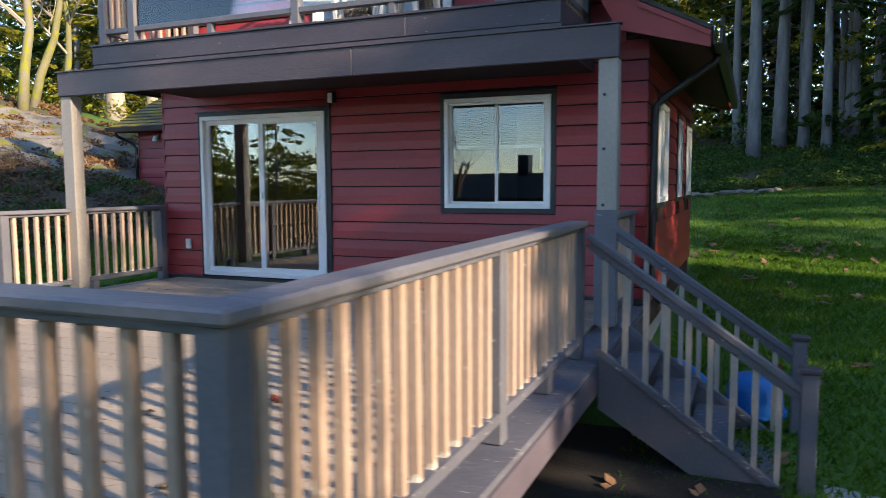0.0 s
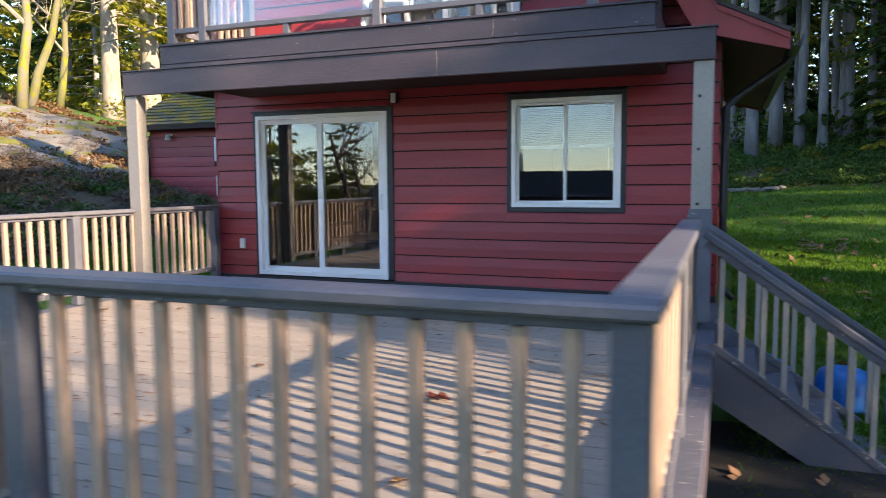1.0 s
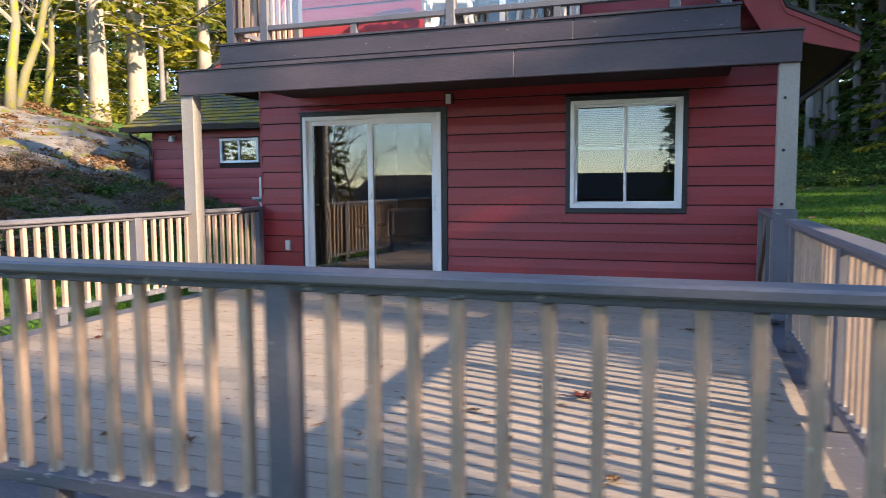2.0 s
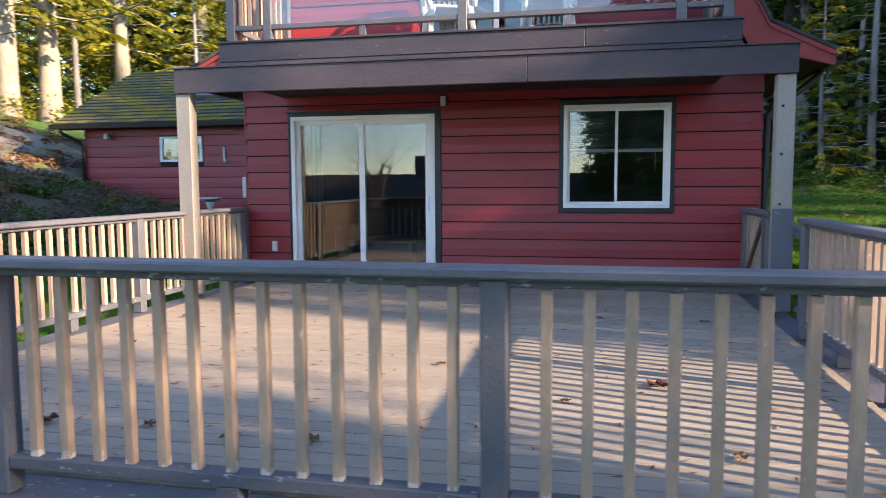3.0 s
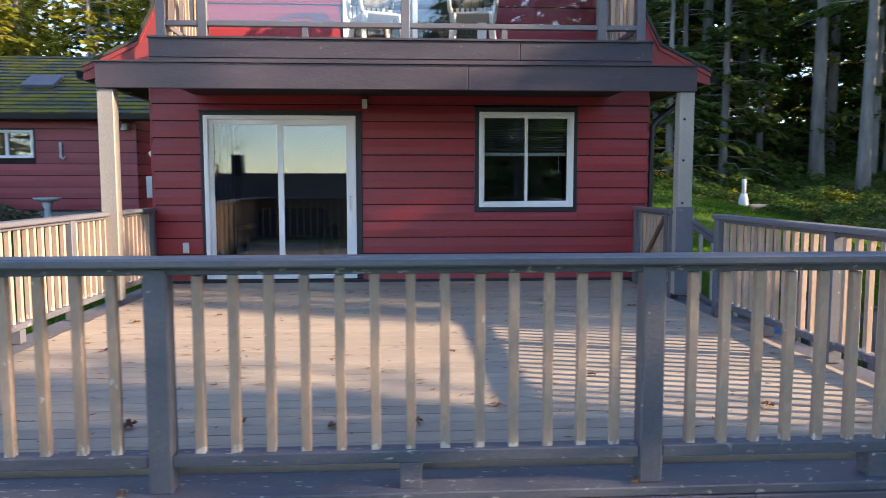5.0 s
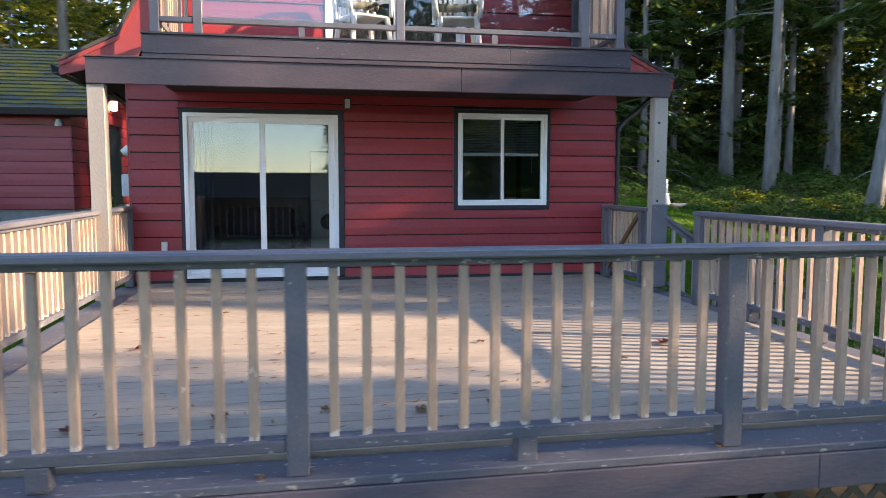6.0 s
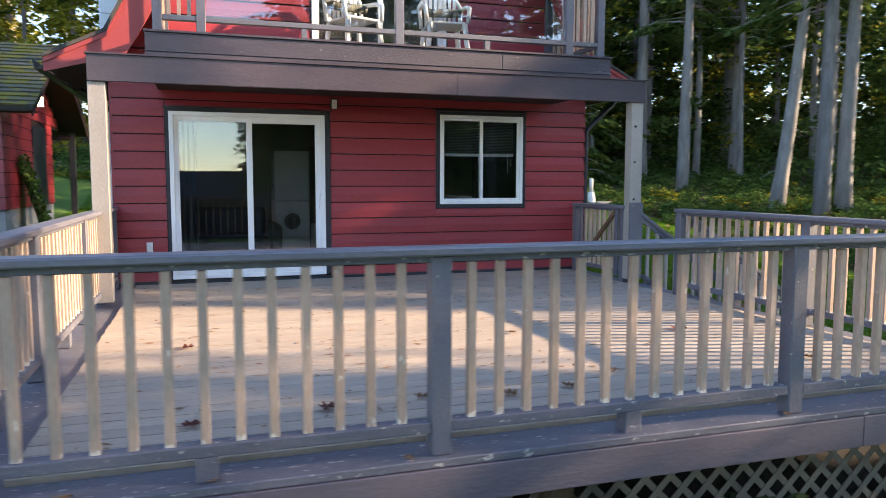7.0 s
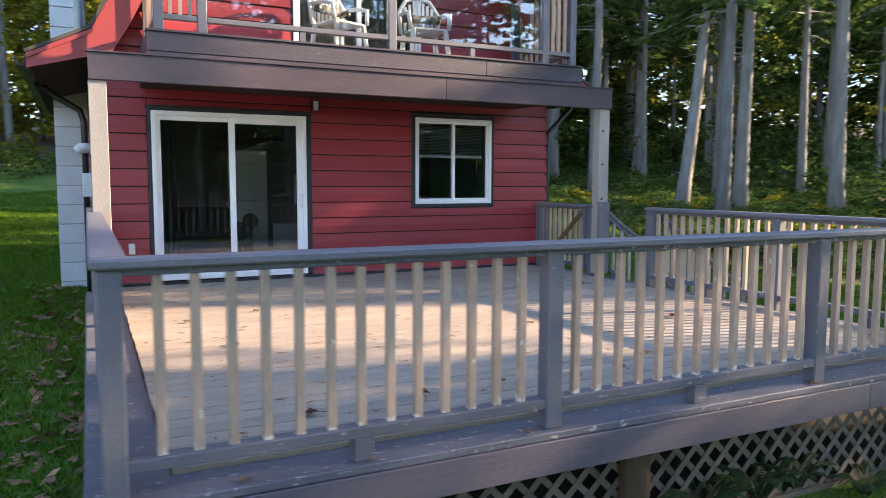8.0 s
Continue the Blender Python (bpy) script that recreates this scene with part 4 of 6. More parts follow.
v = thing("wall_vent", (-0.2, 0.6, 1.6), "grey round metal wall vent", "vent")
part("hood", tube(bmesh.new(), [(-0.13, 0.5, 1.62), (-0.25, 0.5, 1.62), (-0.30, 0.5, 1.58)], [0.06, 0.065, 0.05], 12), M_BLOCK, v, smooth=True)


# ---- balcony chairs ----
def plastic_chair(at, turn):
    c = thing("garden_chair", (0, 0, 0), "white moulded plastic chair with a striped cushion", "chair", group="balcony chairs")
    part("seat", B(-0.22, 0.22, -0.22, 0.22, 0.40, 0.43, 0.01), M_PLASTIC, c)
    for sx in (-1, 1):
        for sy in (-1, 1):
            part("leg", tube(bmesh.new(), [(sx * 0.21, sy * 0.20, 0.41), (sx * 0.25, sy * 0.25, 0.0)], [0.035, 0.028], 6), M_PLASTIC, c)
        part("armrest", tube(bmesh.new(), [(sx * 0.25, -0.22, 0.42), (sx * 0.27, -0.2, 0.6), (sx * 0.27, -0.05, 0.64), (sx * 0.25, 0.22, 0.66)], 0.026, 6), M_PLASTIC, c, smooth=True)
    part("back_rim", tube(bmesh.new(), [(-0.25, 0.2, 0.42), (-0.26, 0.25, 0.70), (-0.16, 0.28, 0.86), (0, 0.29, 0.90), (0.16, 0.28, 0.86), (0.26, 0.25, 0.70), (0.25, 0.2, 0.42)], 0.026, 6), M_PLASTIC, c, smooth=True)
    for i in range(7):
        x = -0.18 + i * 0.06
        part("slat", B(x - 0.017, x + 0.017, 0.235, 0.255, 0.44, 0.86 - abs(x) * 0.5), M_PLASTIC, c)
    part("cushion", tube(bmesh.new(), [(-0.25, 0.13, 0.60), (-0.1, 0.12, 0.59), (0.1, 0.12, 0.60), (0.25, 0.13, 0.61)], 0.05, 10), M_STRIPE, c, "olive and black striped roll cushion", smooth=True)
    for i in range(5):
        x = -0.22 + i * 0.11
        part("stripe", tube(bmesh.new(), [(x - 0.016, 0.125, 0.597), (x + 0.016, 0.125, 0.597)], 0.053, 10), M_BLACK, c, "black stripe")
    c.matrix_basis = Matrix.Translation(at) @ Matrix.Rotation(radians(turn), 4, "Z")
    return c


plastic_chair((3.72, -0.62, 2.702), -6)
copy = copy_thing(bpy.data.objects["garden_chair"], Matrix.Translation((2.62, -0.55, 2.702)) @ Matrix.Rotation(radians(22), 4, "Z"))

# ---- inside ----
def curtain(name, x0, x1, y, z0, z1, label, waves=7, amp=0.03):
    bm = bmesh.new()
    n = waves * 6
    top, bot = [], []
    for i in range(n + 1):
        x, yy = x0 + (x1 - x0) * i / n, y + amp * math.sin(2 * math.pi * waves * i / n)
        bot.append(bm.verts.new((x, yy, z0)))
        top.append(bm.verts.new((x, yy, z1)))
    fs = [bm.faces.new((bot[i], bot[i + 1], top[i + 1], top[i])) for i in range(n)]
    bmesh.ops.solidify(bm, geom=fs, thickness=0.006)
    return solid(name, bm, M_CURTAIN, label, "curtain", smooth=True)


curtain("curtain", 0.56, 0.80, 0.28, 0.06, 2.3, "grey-blue curtain drawn to the side of the glass door", 4)
bm = bmesh.new()
pleats = [[bm.verts.new((5.80 + 0.025 * math.sin(i * 1.05), 0.62 + i * 0.03, z)) for i in range(102)] for z in (0.75, 2.2)]
fs = [bm.faces.new((pleats[0][i], pleats[0][i + 1], pleats[1][i + 1], pleats[1][i])) for i in range(101)]
bmesh.ops.solidify(bm, geom=fs, thickness=0.006)
solid("curtain", bm, M_TEAL, "teal curtain drawn across the side window", "curtain", smooth=True)
rod = solid("curtain_rod", tube(bmesh.new(), [(0.4, 0.28, 2.32), (2.45, 0.28, 2.32)], 0.014, 8), M_BLACK, "thin dark curtain rod", "rod")
sofa = thing("sofa", (1.1, 1.5, 0.05), "dark upholstered sofa seen through the door", "sofa")
part("base", B(0.75, 1.75, 1.3, 2.1, 0.12, 0.42, 0.04), M_DARKCLOTH, sofa)
part("backrest", B(0.75, 1.75, 2.0, 2.25, 0.42, 0.85, 0.05), M_DARKCLOTH, sofa)
part("armrest", B(0.55, 0.75, 1.3, 2.25, 0.12, 0.62, 0.04), M_DARKCLOTH, sofa)
part("armrest", B(1.75, 1.92, 1.3, 2.25, 0.12, 0.62, 0.04), M_DARKCLOTH, sofa)
wm = thing("washing_machine", (2.3, 3.7, 0.05), "white front-loading washing machine with a dryer stacked on it", "washing machine")
part("body", B(2.0, 2.6, 3.45, 4.05, 0.06, 0.90, 0.015), M_PLASTIC, wm)
part("body", B(2.0, 2.6, 3.45, 4.05, 0.905, 1.75, 0.015), M_PLASTIC, wm)
for zz in (0.55,):
    bm = bmesh.new()
    bmesh.ops.create_cone(bm, segments=24, radius1=0.14, radius2=0.12, depth=0.05, cap_ends=True, matrix=Matrix.Translation((2.3, 3.43, zz)) @ Matrix.Rotation(radians(90), 4, "X"))
    part("door", bm, M_BLACK, wm, "round dark porthole")
tb = thing("side_table", (3.0, 2.4, 0.05), "round pale side table with a wooden chair", "table")
bm = bmesh.new()
bmesh.ops.create_cone(bm, segments=28, radius1=0.35, radius2=0.35, depth=0.5, cap_ends=True, matrix=Matrix.Translation((2.85, 2.6, 0.30)))
part("body", bm, M_BLOCK, tb)
wc = thing("wooden_chair", (3.0, 1.9, 0.05), "brown wooden chair by the inner wall", "chair")
part("seat", B(2.8, 3.2, 1.7, 2.1, 0.44, 0.48, 0.01), M_RAWWOOD, wc)
part("backrest", B(3.16, 3.2, 1.7, 2.1, 0.52, 0.95, 0.01), M_RAWWOOD, wc)
for q in ((2.82, 1.72), (3.18, 1.72), (2.82, 2.08), (3.18, 2.08)):
    part("leg", B(q[0] - 0.02, q[0] + 0.02, q[1] - 0.02, q[1] + 0.02, 0.046, 0.44), M_RAWWOOD, wc)
cab = solid("towel", B(2.95, 3.28, 2.95, 3.0, 0.85, 1.35, 0.01), M_WHITE, "pale blue towel hung on the inner wall", "towel")
bl = thing("window_blind", (4.9, 0.16, 1.7), "white slatted blind half drawn behind the window", "blind")
slat = mesh_of("slat", B(3.93, 4.99, -0.012, 0.012, -0.001, 0.001), M_BLIND)
for i in range(22):
    piece("slat", slat, bl, (0, 0.17, 1.62 + i * 0.021), (radians(28), 0, 0))
part("bottom_bar", B(3.93, 4.99, 0.155, 0.185, 1.575, 1.612, 0.004), M_WHITE, bl)
part("cord", tube(bmesh.new(), [(4.9, 0.15, 1.6), (4.9, 0.15, 1.35)], 0.004, 5), M_WHITE, bl)
cl = thing("ceiling_light", (0.95, 0.9, 2.4), "small warm round ceiling light", "lamp")
bm = bmesh.new()
bmesh.ops.create_uvsphere(bm, u_segments=14, v_segments=8, radius=0.09, matrix=Matrix.Translation((0.95, 0.9, 2.37)) @ Matrix.Diagonal((1, 1, 0.5, 1)))
part("globe", bm, M_LAMPGLOW, cl, "lit globe", smooth=True)

# ---- beside the steps and under the deck ----
bt = thing("plastic_tub", (6.95, -0.95, -0.7), "bright blue moulded plastic tub lying on the lawn", "tub")
bm = bmesh.new()
prof = [(0.02, 0.50), (0.15, 0.495), (0.21, 0.46), (0.24, 0.35), (0.25, 0.1), (0.26, 0.0)]
rings = []
for r, h in prof:
    rings.append([bm.verts.new((7.05 + 0.88 * r * math.cos(a), -1.1 + 1.0 * r * math.sin(a), -0.69 + 0.66 * h)) for a in np.linspace(0, 2 * math.pi, 25)[:-1]])
for a, b in zip(rings, rings[1:]):
    for i in range(24):
        bm.faces.new((a[i], b[i], b[(i + 1) % 24], a[(i + 1) % 24]))
bm.faces.new(rings[0])
bm.faces.new(rings[-1][::-1])
bmesh.ops.recalc_face_normals(bm, faces=bm.faces)
part("shell", bm, M_BLUE, bt, smooth=True)
part("rim", tube(bmesh.new(), [(7.05 + 0.232 * math.cos(a), -1.1 + 0.265 * math.sin(a), -0.65) for a in np.linspace(0, 2 * math.pi, 25)], 0.02, 6), M_BLUE, bt, smooth=True)
sl = thing("plastic_sled", (6.4, -1.1, -0.7), "bright blue plastic sled leaning beside the steps", "sled")
bm = bmesh.new()
hull = []
for i in range(9):
    s = i / 8
    cx, top, half = 6.30 + 0.46 * s, -0.28 + 0.03 * math.sin(math.pi * s) - 0.34 * max(0.0, s - 0.35) ** 1.2, 0.10 + 0.09 * math.sin(math.pi * (0.15 + 0.7 * s))
    hull.append([bm.verts.new((cx, -1.18 + half * math.cos(a), -0.66 + (top + 0.66) * max(0.0, math.sin(a)) ** 0.7)) for a in np.linspace(0, math.pi, 11)])
for a, b in zip(hull, hull[1:]):
    for k in range(10):
        bm.faces.new((a[k], a[k + 1], b[k + 1], b[k]))
    bm.faces.new((a[0], b[0], b[10], a[10]))
bm.faces.new(hull[0][::-1])
bm.faces.new(hull[-1])
bmesh.ops.recalc_face_normals(bm, faces=bm.faces)
part("hull", bm, M_BLUE, sl, smooth=True)
part("rim", tube(bmesh.new(), [(6.30 + 0.46 * i / 8, -1.18 - 0.11 - 0.09 * math.sin(math.pi * (0.15 + 0.7 * i / 8)), -0.62) for i in range(9)], 0.018, 6), M_BLUE, sl, smooth=True)

lat = thing("lattice_skirt", (3.0, -5.93, -0.6), "weathered diagonal lattice closing the space under the deck", "lattice")
LX0, LX1, LZ0, LZ1 = -0.15, 6.05, -0.90, -0.225
step = 0.165
for layer, s in ((0, 1), (1, -1)):
    c = LX0 - 0.8
    while c < LX1 + 0.8:
        pts = []
        xa, xb = c, c + s * (LZ1 - LZ0)
        lo, hi = min(xa, xb), max(xa, xb)
        if hi > LX0 and lo < LX1:
            za, zb = LZ0, LZ1
            if s > 0:
                if xa < LX0: za += LX0 - xa; xa = LX0
                if xb > LX1: zb -= xb - LX1; xb = LX1
            else:
                if xa > LX1: za += xa - LX1; xa = LX1
                if xb < LX0: zb -= LX0 - xb; xb = LX0
            if zb - za > 0.02:
                part("slat", beam_between(bmesh.new(), (xa, -5.93 + layer * 0.009, za), (xb, -5.93 + layer * 0.009, zb), 0.007, 0.038), M_LATTICE, lat)
        c += step
part("bottom_board", B(LX0, LX1, -5.95, -5.91, LZ0 - 0.06, LZ0 + 0.03), M_LATTICE, lat)
# soil slab reaches under the steps too, its shade painted in
solid("bare_soil", B(-0.15, 7.2, -5.88, -0.1, -1.4, -0.71), M_SOIL, "dry soil under the deck, near-black to stand for the shade there", "soil", kind="structure")


# ---- vegetation ----
rng = np.random.default_rng(7)


def quads(name, P, material):
    """A mesh of loose quads from an N x 4 x 3 array."""
    n = len(P)
    me = bpy.data.meshes.new(name)
    me.vertices.add(n * 4)
    me.vertices.foreach_set("co", np.asarray(P, dtype=np.float32).ravel())
    me.loops.add(n * 4)
    me.loops.foreach_set("vertex_index", np.arange(n * 4, dtype=np.int32))
    me.polygons.add(n)
    me.polygons.foreach_set("loop_start", np.arange(0, n * 4, 4, dtype=np.int32))
    me.update(calc_edges=True)
    me.materials.append(material)
    return me


def leaves(C, length, width, droop=0.3, D=None):
    """Pointed leaf quads at centres C; D gives their directions, or they point anywhere."""
    n = len(C)
    if D is None:
        D = rng.normal(size=(n, 3))
        D[:, 2] = D[:, 2] * 0.6 - droop
    D = D / np.linalg.norm(D, axis=1, keepdims=True)
    S = np.cross(D, rng.normal(size=(n, 3)))
    S = S / np.linalg.norm(S, axis=1, keepdims=True)
    l = (length * rng.uniform(0.6, 1.3, n))[:, None]
    w = (width * rng.uniform(0.6, 1.3, n))[:, None]
    return np.stack([C - D * l * 0.5, C + S * w * 0.5, C + D * l * 0.5, C - S * w * 0.5], axis=1)


def conifer(name, H, R, crown_from, spread, label, bark, needle, n_br=60, per=42, leaf=0.42, lean=0.02, dead=16, heading=None):
    t = thing(name, (0, 0, 0), label, "tree", group="conifers")
    bm = bmesh.new()
    a0 = rng.uniform(0, 6.28) if heading is None else heading
    zs = np.linspace(0, H, 14)
    ax = [(lean * z * math.cos(a0) + 0.05 * math.sin(z * 0.5 + a0), lean * z * math.sin(a0), z - 0.3) for z in zs]
    tube(bm, ax, [R * (1.25 if z == 0 else 1.0) * (1 - 0.93 * z / H) + 0.01 for z in zs], 12)
    trunk = part("trunk", bm, bark, t, smooth=True)

    def axis(z):
        i = min(int(z / H * 13), 12)
        f = z / H * 13 - i
        return np.array(ax[i]) * (1 - f) + np.array(ax[i + 1]) * f
    bm = bmesh.new()
    Q = []
    for i in range(dead):
        z = rng.uniform(0.06, crown_from + 0.15) * H
        a, L = rng.uniform(0, 6.28), rng.uniform(0.3, 1.0)
        p = axis(z)
        d = np.array([math.cos(a), math.sin(a), rng.uniform(-0.35, 0.1)])
        tube(bm, [p, p + d * L * 0.5, p + d * L + np.array([0, 0, -0.12])], [0.025, 0.015, 0.005], 3, caps=False)
    for i in range(n_br):
        f = (i + rng.uniform()) / n_br
        z = (crown_from + (0.985 - crown_from) * f) * H
        L = spread * (1 - f) ** 0.75 * rng.uniform(0.55, 1.1) + 0.25
        a = rng.uniform(0, 6.28)
        p = axis(z)
        d = np.array([math.cos(a), math.sin(a), 0.12 - 0.25 * (1 - f)])
        tip = p + d * L + np.array([0, 0, -0.12 * L])
        mid = p + d * L * 0.55 + np.array([0, 0, 0.04 * L])
        tube(bm, [p, mid, tip], [0.03 * (1 - f) + 0.012, 0.015, 0.004], 3, caps=False)
        n = max(6, int(per * L / spread))
        s = rng.uniform(0.18, 1.0, n) ** 0.8
        C = p + np.outer(s, d * L) + np.array([0, 0, -1]) * (0.12 * L * s ** 2)[:, None]
        out = np.cross(d, [0, 0, 1.0])
        side = rng.choice([-1, 1], n)[:, None]
        D = d * 0.8 + out * side * rng.uniform(0.3, 1.1, (n, 1)) + np.array([0, 0, -1]) * rng.uniform(0.1, 0.7, (n, 1))
        C = C + D / np.linalg.norm(D, axis=1, keepdims=True) * leaf * 0.4 + rng.normal(0, 0.05, (n, 3))
        Q.append(leaves(C, leaf, leaf * 0.42, D=D))
    tagged(part("branch_whorl", bm, bark, t), kind="stuff")
    part("crown", quads("crown", np.concatenate(Q), needle), needle, t)
    return t


def plant(ob, spots, first=True):
    for i, (x, y, s) in enumerate(spots):
        m = Matrix.Translation((x, y, gz(x, y) - 0.15)) @ Matrix.Rotation(rng.uniform(0, 6.28), 4, "Z") @ Matrix.Diagonal((s, s, s, 1))
        if i == 0 and first:
            ob.matrix_basis = m
        else:
            c = copy_thing(ob, Matrix())
            c.matrix_basis = m


def scatter(n, x0, x1, y0, y1, keep, gap=0.0):
    got = []
    tries = 0
    while len(got) < n and tries < n * 60:
        tries += 1
        x, y = rng.uniform(x0, x1), rng.uniform(y0, y1)
        if keep(x, y) and all((x - a) ** 2 + (y - b) ** 2 > gap * gap for a, b, *_ in got):
            got.append((x, y, rng.uniform(0.8, 1.2)))
    return got


bark_fir = conifer("fir_tree", 21, 0.25, 0.36, 2.6, "tall grey-barked fir with bare lower trunk at the lawn's edge", M_BARK, M_NEEDLE, 64, 40, 0.45)
plant(bark_fir, [(6.9, 24.4, 1.05), (7.95, 27.2, 1.15), (9.6, 25.4, 0.8), (19.9, 16.9, 0.95), (25.3, 20.4, 1.1), (20.9, 10.6, 1.05), (22.6, 11.2, 1.1), (25.6, 9.3, 1.2), (27.0, 7.2, 1.1)])
thin_fir = conifer("fir_tree", 17, 0.17, 0.42, 2.1, "slim fir with pale trunk among the woods", M_BARK, M_NEEDLE, 52, 36, 0.42, lean=0.012)
plant(thin_fir, [(22.0, 19.6, 1.0), (23.2, 20.4, 1.0), (24.2, 18.6, 0.95), (26.5, 21.8, 1.1), (8.9, 27.6, 1.2), (10.7, 28.5, 1.2), (11.5, 26.5, 1.0), (24.0, 13.8, 1.1), (27.5, 12.4, 1.1), (6.2, 29.0, 1.2), (30.5, 13.5, 1.2)])
lean_fir = conifer("fir_tree", 20, 0.26, 0.36, 2.6, "leaning thick-trunked fir at the edge of the woods", M_BARK, M_NEEDLE, 60, 42, 0.45, lean=0.09, heading=-0.6)
lean_fir.matrix_basis = Matrix.Translation((20.9, 12.64, gz(20.9, 12.64) - 0.1))
full_fir = conifer("fir_tree", 15, 0.20, 0.06, 2.9, "dense green conifer clothed to the ground", M_BARK, M_NEEDLE, 90, 52, 0.5, lean=0.005, dead=0)
plant(full_fir, [(13.2, 18.6, 0.78), (15.8, 19.6, 0.9), (17.6, 23.5, 0.95), (14.0, 22.5, 0.8), (12.4, 24.5, 0.8)] + [(a, b, s * 1.1) for a, b, s in scatter(8, 4, 30, 16, 44, lambda x, y: 36 < 0.5 * x + y < 44, 3.6)])
plant(bark_fir, [(a, b, s) for a, b, s in scatter(22, 5, 44, 8, 44, lambda x, y: 30 < 0.5 * x + y < 44 and wood_edge(x, y) > 6, 2.6)], first=False)
plant(thin_fir, [(a, b, s) for a, b, s in scatter(30, 4, 44, 8, 44, lambda x, y: 29.5 < 0.5 * x + y < 44 and wood_edge(x, y) > 6, 2.2)], first=False)
# woods on the hill
hill_fir = conifer("fir_tree", 20, 0.42, 0.22, 2.8, "sunlit pale-barked fir on the rocky hill", M_BARKWARM, M_LEAFY, 70, 44, 0.45, lean=0.01)
plant(hill_fir, [(-19.4, 17.3, 1.0), (-19.7, 20.0, 1.15), (-18.5, 23.6, 1.0)] + scatter(16, -45, -9, 24, 52, lambda x, y: y - 0.25 * x > 34, 3.0))
plant(full_fir, [(a, b, s * 1.1) for a, b, s in scatter(20, -50, -6, 30, 62, lambda x, y: y - 0.3 * x > 46, 3.5)] + [(-27, 22, 1.0), (-30, 17, 1.0), (-33, 13, 1.1), (-36, 9, 1.2), (-38, 4, 1.2)], first=False)
plant(thin_fir, [(-19.2, 21.2, 0.9)] + scatter(14, -42, -3, 26, 55, lambda x, y: y - 0.2 * x > 36, 2.5) + [(-3.6, 34, 1.2), (-1.2, 37, 1.2), (1.5, 34, 1.2), (-6, 38, 1.2), (3.5, 38, 1.1)], first=False)
leafy = conifer("cedar_tree", 12, 0.16, 0.10, 2.6, "yellow-green cedar lit by low sun", M_BARK, M_LEAFY, 80, 46, 0.42, lean=0.01, dead=4)
plant(leafy, [(-22, 19, 0.9), (-24, 15, 0.9), (-16, 26, 0.9), (-26, 24, 1.0), (-13, 30, 1.0), (11.6, 18.4, 0.62), (30, 28, 1.0), (12, 48, 1.0), (38, 32, 1.1), (6, 47, 1.0), (19, 46, 1.1), (-2.5, 42, 1.1), (2, 44, 1.0)])


def bare_tree(name, H, R, label, bark, base, seed, limb=M_TWIG):
    """A bare broadleaved tree: a forked trunk and ever finer limbs."""
    r = np.random.default_rng(seed)
    t = thing(name, base, label, "tree", group="bare trees")
    tr, br = bmesh.new(), bmesh.new()

    def grow(p, d, L, rad, depth):
        pts, rr = [p], [rad]
        for i in range(4):
            d = d + r.normal(0, 0.13 + 0.05 * depth, 3) + np.array([0, 0, 0.05])
            d = d / np.linalg.norm(d)
            pts.append(pts[-1] + d * L / 4)
            rr.append(rad * (1 - 0.13 * (i + 1)))
        tube(tr if depth == 0 else br, pts, rr, 10 if depth == 0 else (5 if depth < 3 else 3), caps=depth == 0)
        if depth < 5:
            for k in range(4 if depth else 6):
                i = r.integers(2, 5)
                a = r.uniform(0, 6.28)
                nd = d * 0.55 + np.array([math.cos(a), math.sin(a), r.uniform(-0.15, 0.5)]) * 0.8
                grow(pts[i], nd / np.linalg.norm(nd), L * r.uniform(0.5, 0.72), rr[i] * 0.55, depth + 1)
    grow(np.array([base[0], base[1], base[2] - 0.2]), np.array([0, 0, 1.0]), H * 0.5, R, 0)
    part("trunk", tr, bark, t, smooth=True)
    tagged(part("limb_spread", br, limb, t, "pale bare limbs and twigs"), kind="stuff")
    return t


for i, (x, y, h, r) in enumerate(((-18.0, 11.7, 13, 0.21), (-19.0, 12.9, 12, 0.19), (-21.5, 9.0, 11, 0.25), (-24.5, 12.5, 12, 0.3), (-20.5, 15.5, 10, 0.18))):
    bare_tree("maple_tree", h, r, "bare maple with bright moss on its trunk, on the hill", M_BARKMOSS, (x, y, gz(x, y)), 20 + i)


def brush(name, spots, material, label, size, leaf, per, kind="stuff", flat=0.7, lift=0.0, slim=0.5):
    """Low undergrowth as clumps of leaves over the ground."""
    Q = []
    for x, y in spots:
        s = size * rng.uniform(0.6, 1.3)
        u = rng.normal(size=(per, 3))
        u = u / np.linalg.norm(u, axis=1, keepdims=True) * rng.uniform(0.55, 1.0, (per, 1))
        u[:, 2] = np.abs(u[:, 2]) * flat
        Q.append(leaves(np.array([x, y, gz(x, y) + rng.uniform(0, lift)]) + u * s, leaf, leaf * slim, 0.1))
    ob = new(name, quads(name, np.concatenate(Q), material))
    return tagged(ob, label, "undergrowth", kind=kind)


def spots(n, x0, x1, y0, y1, keep):
    return [(a, b) for a, b, _ in scatter(n, x0, x1, y0, y1, keep)]


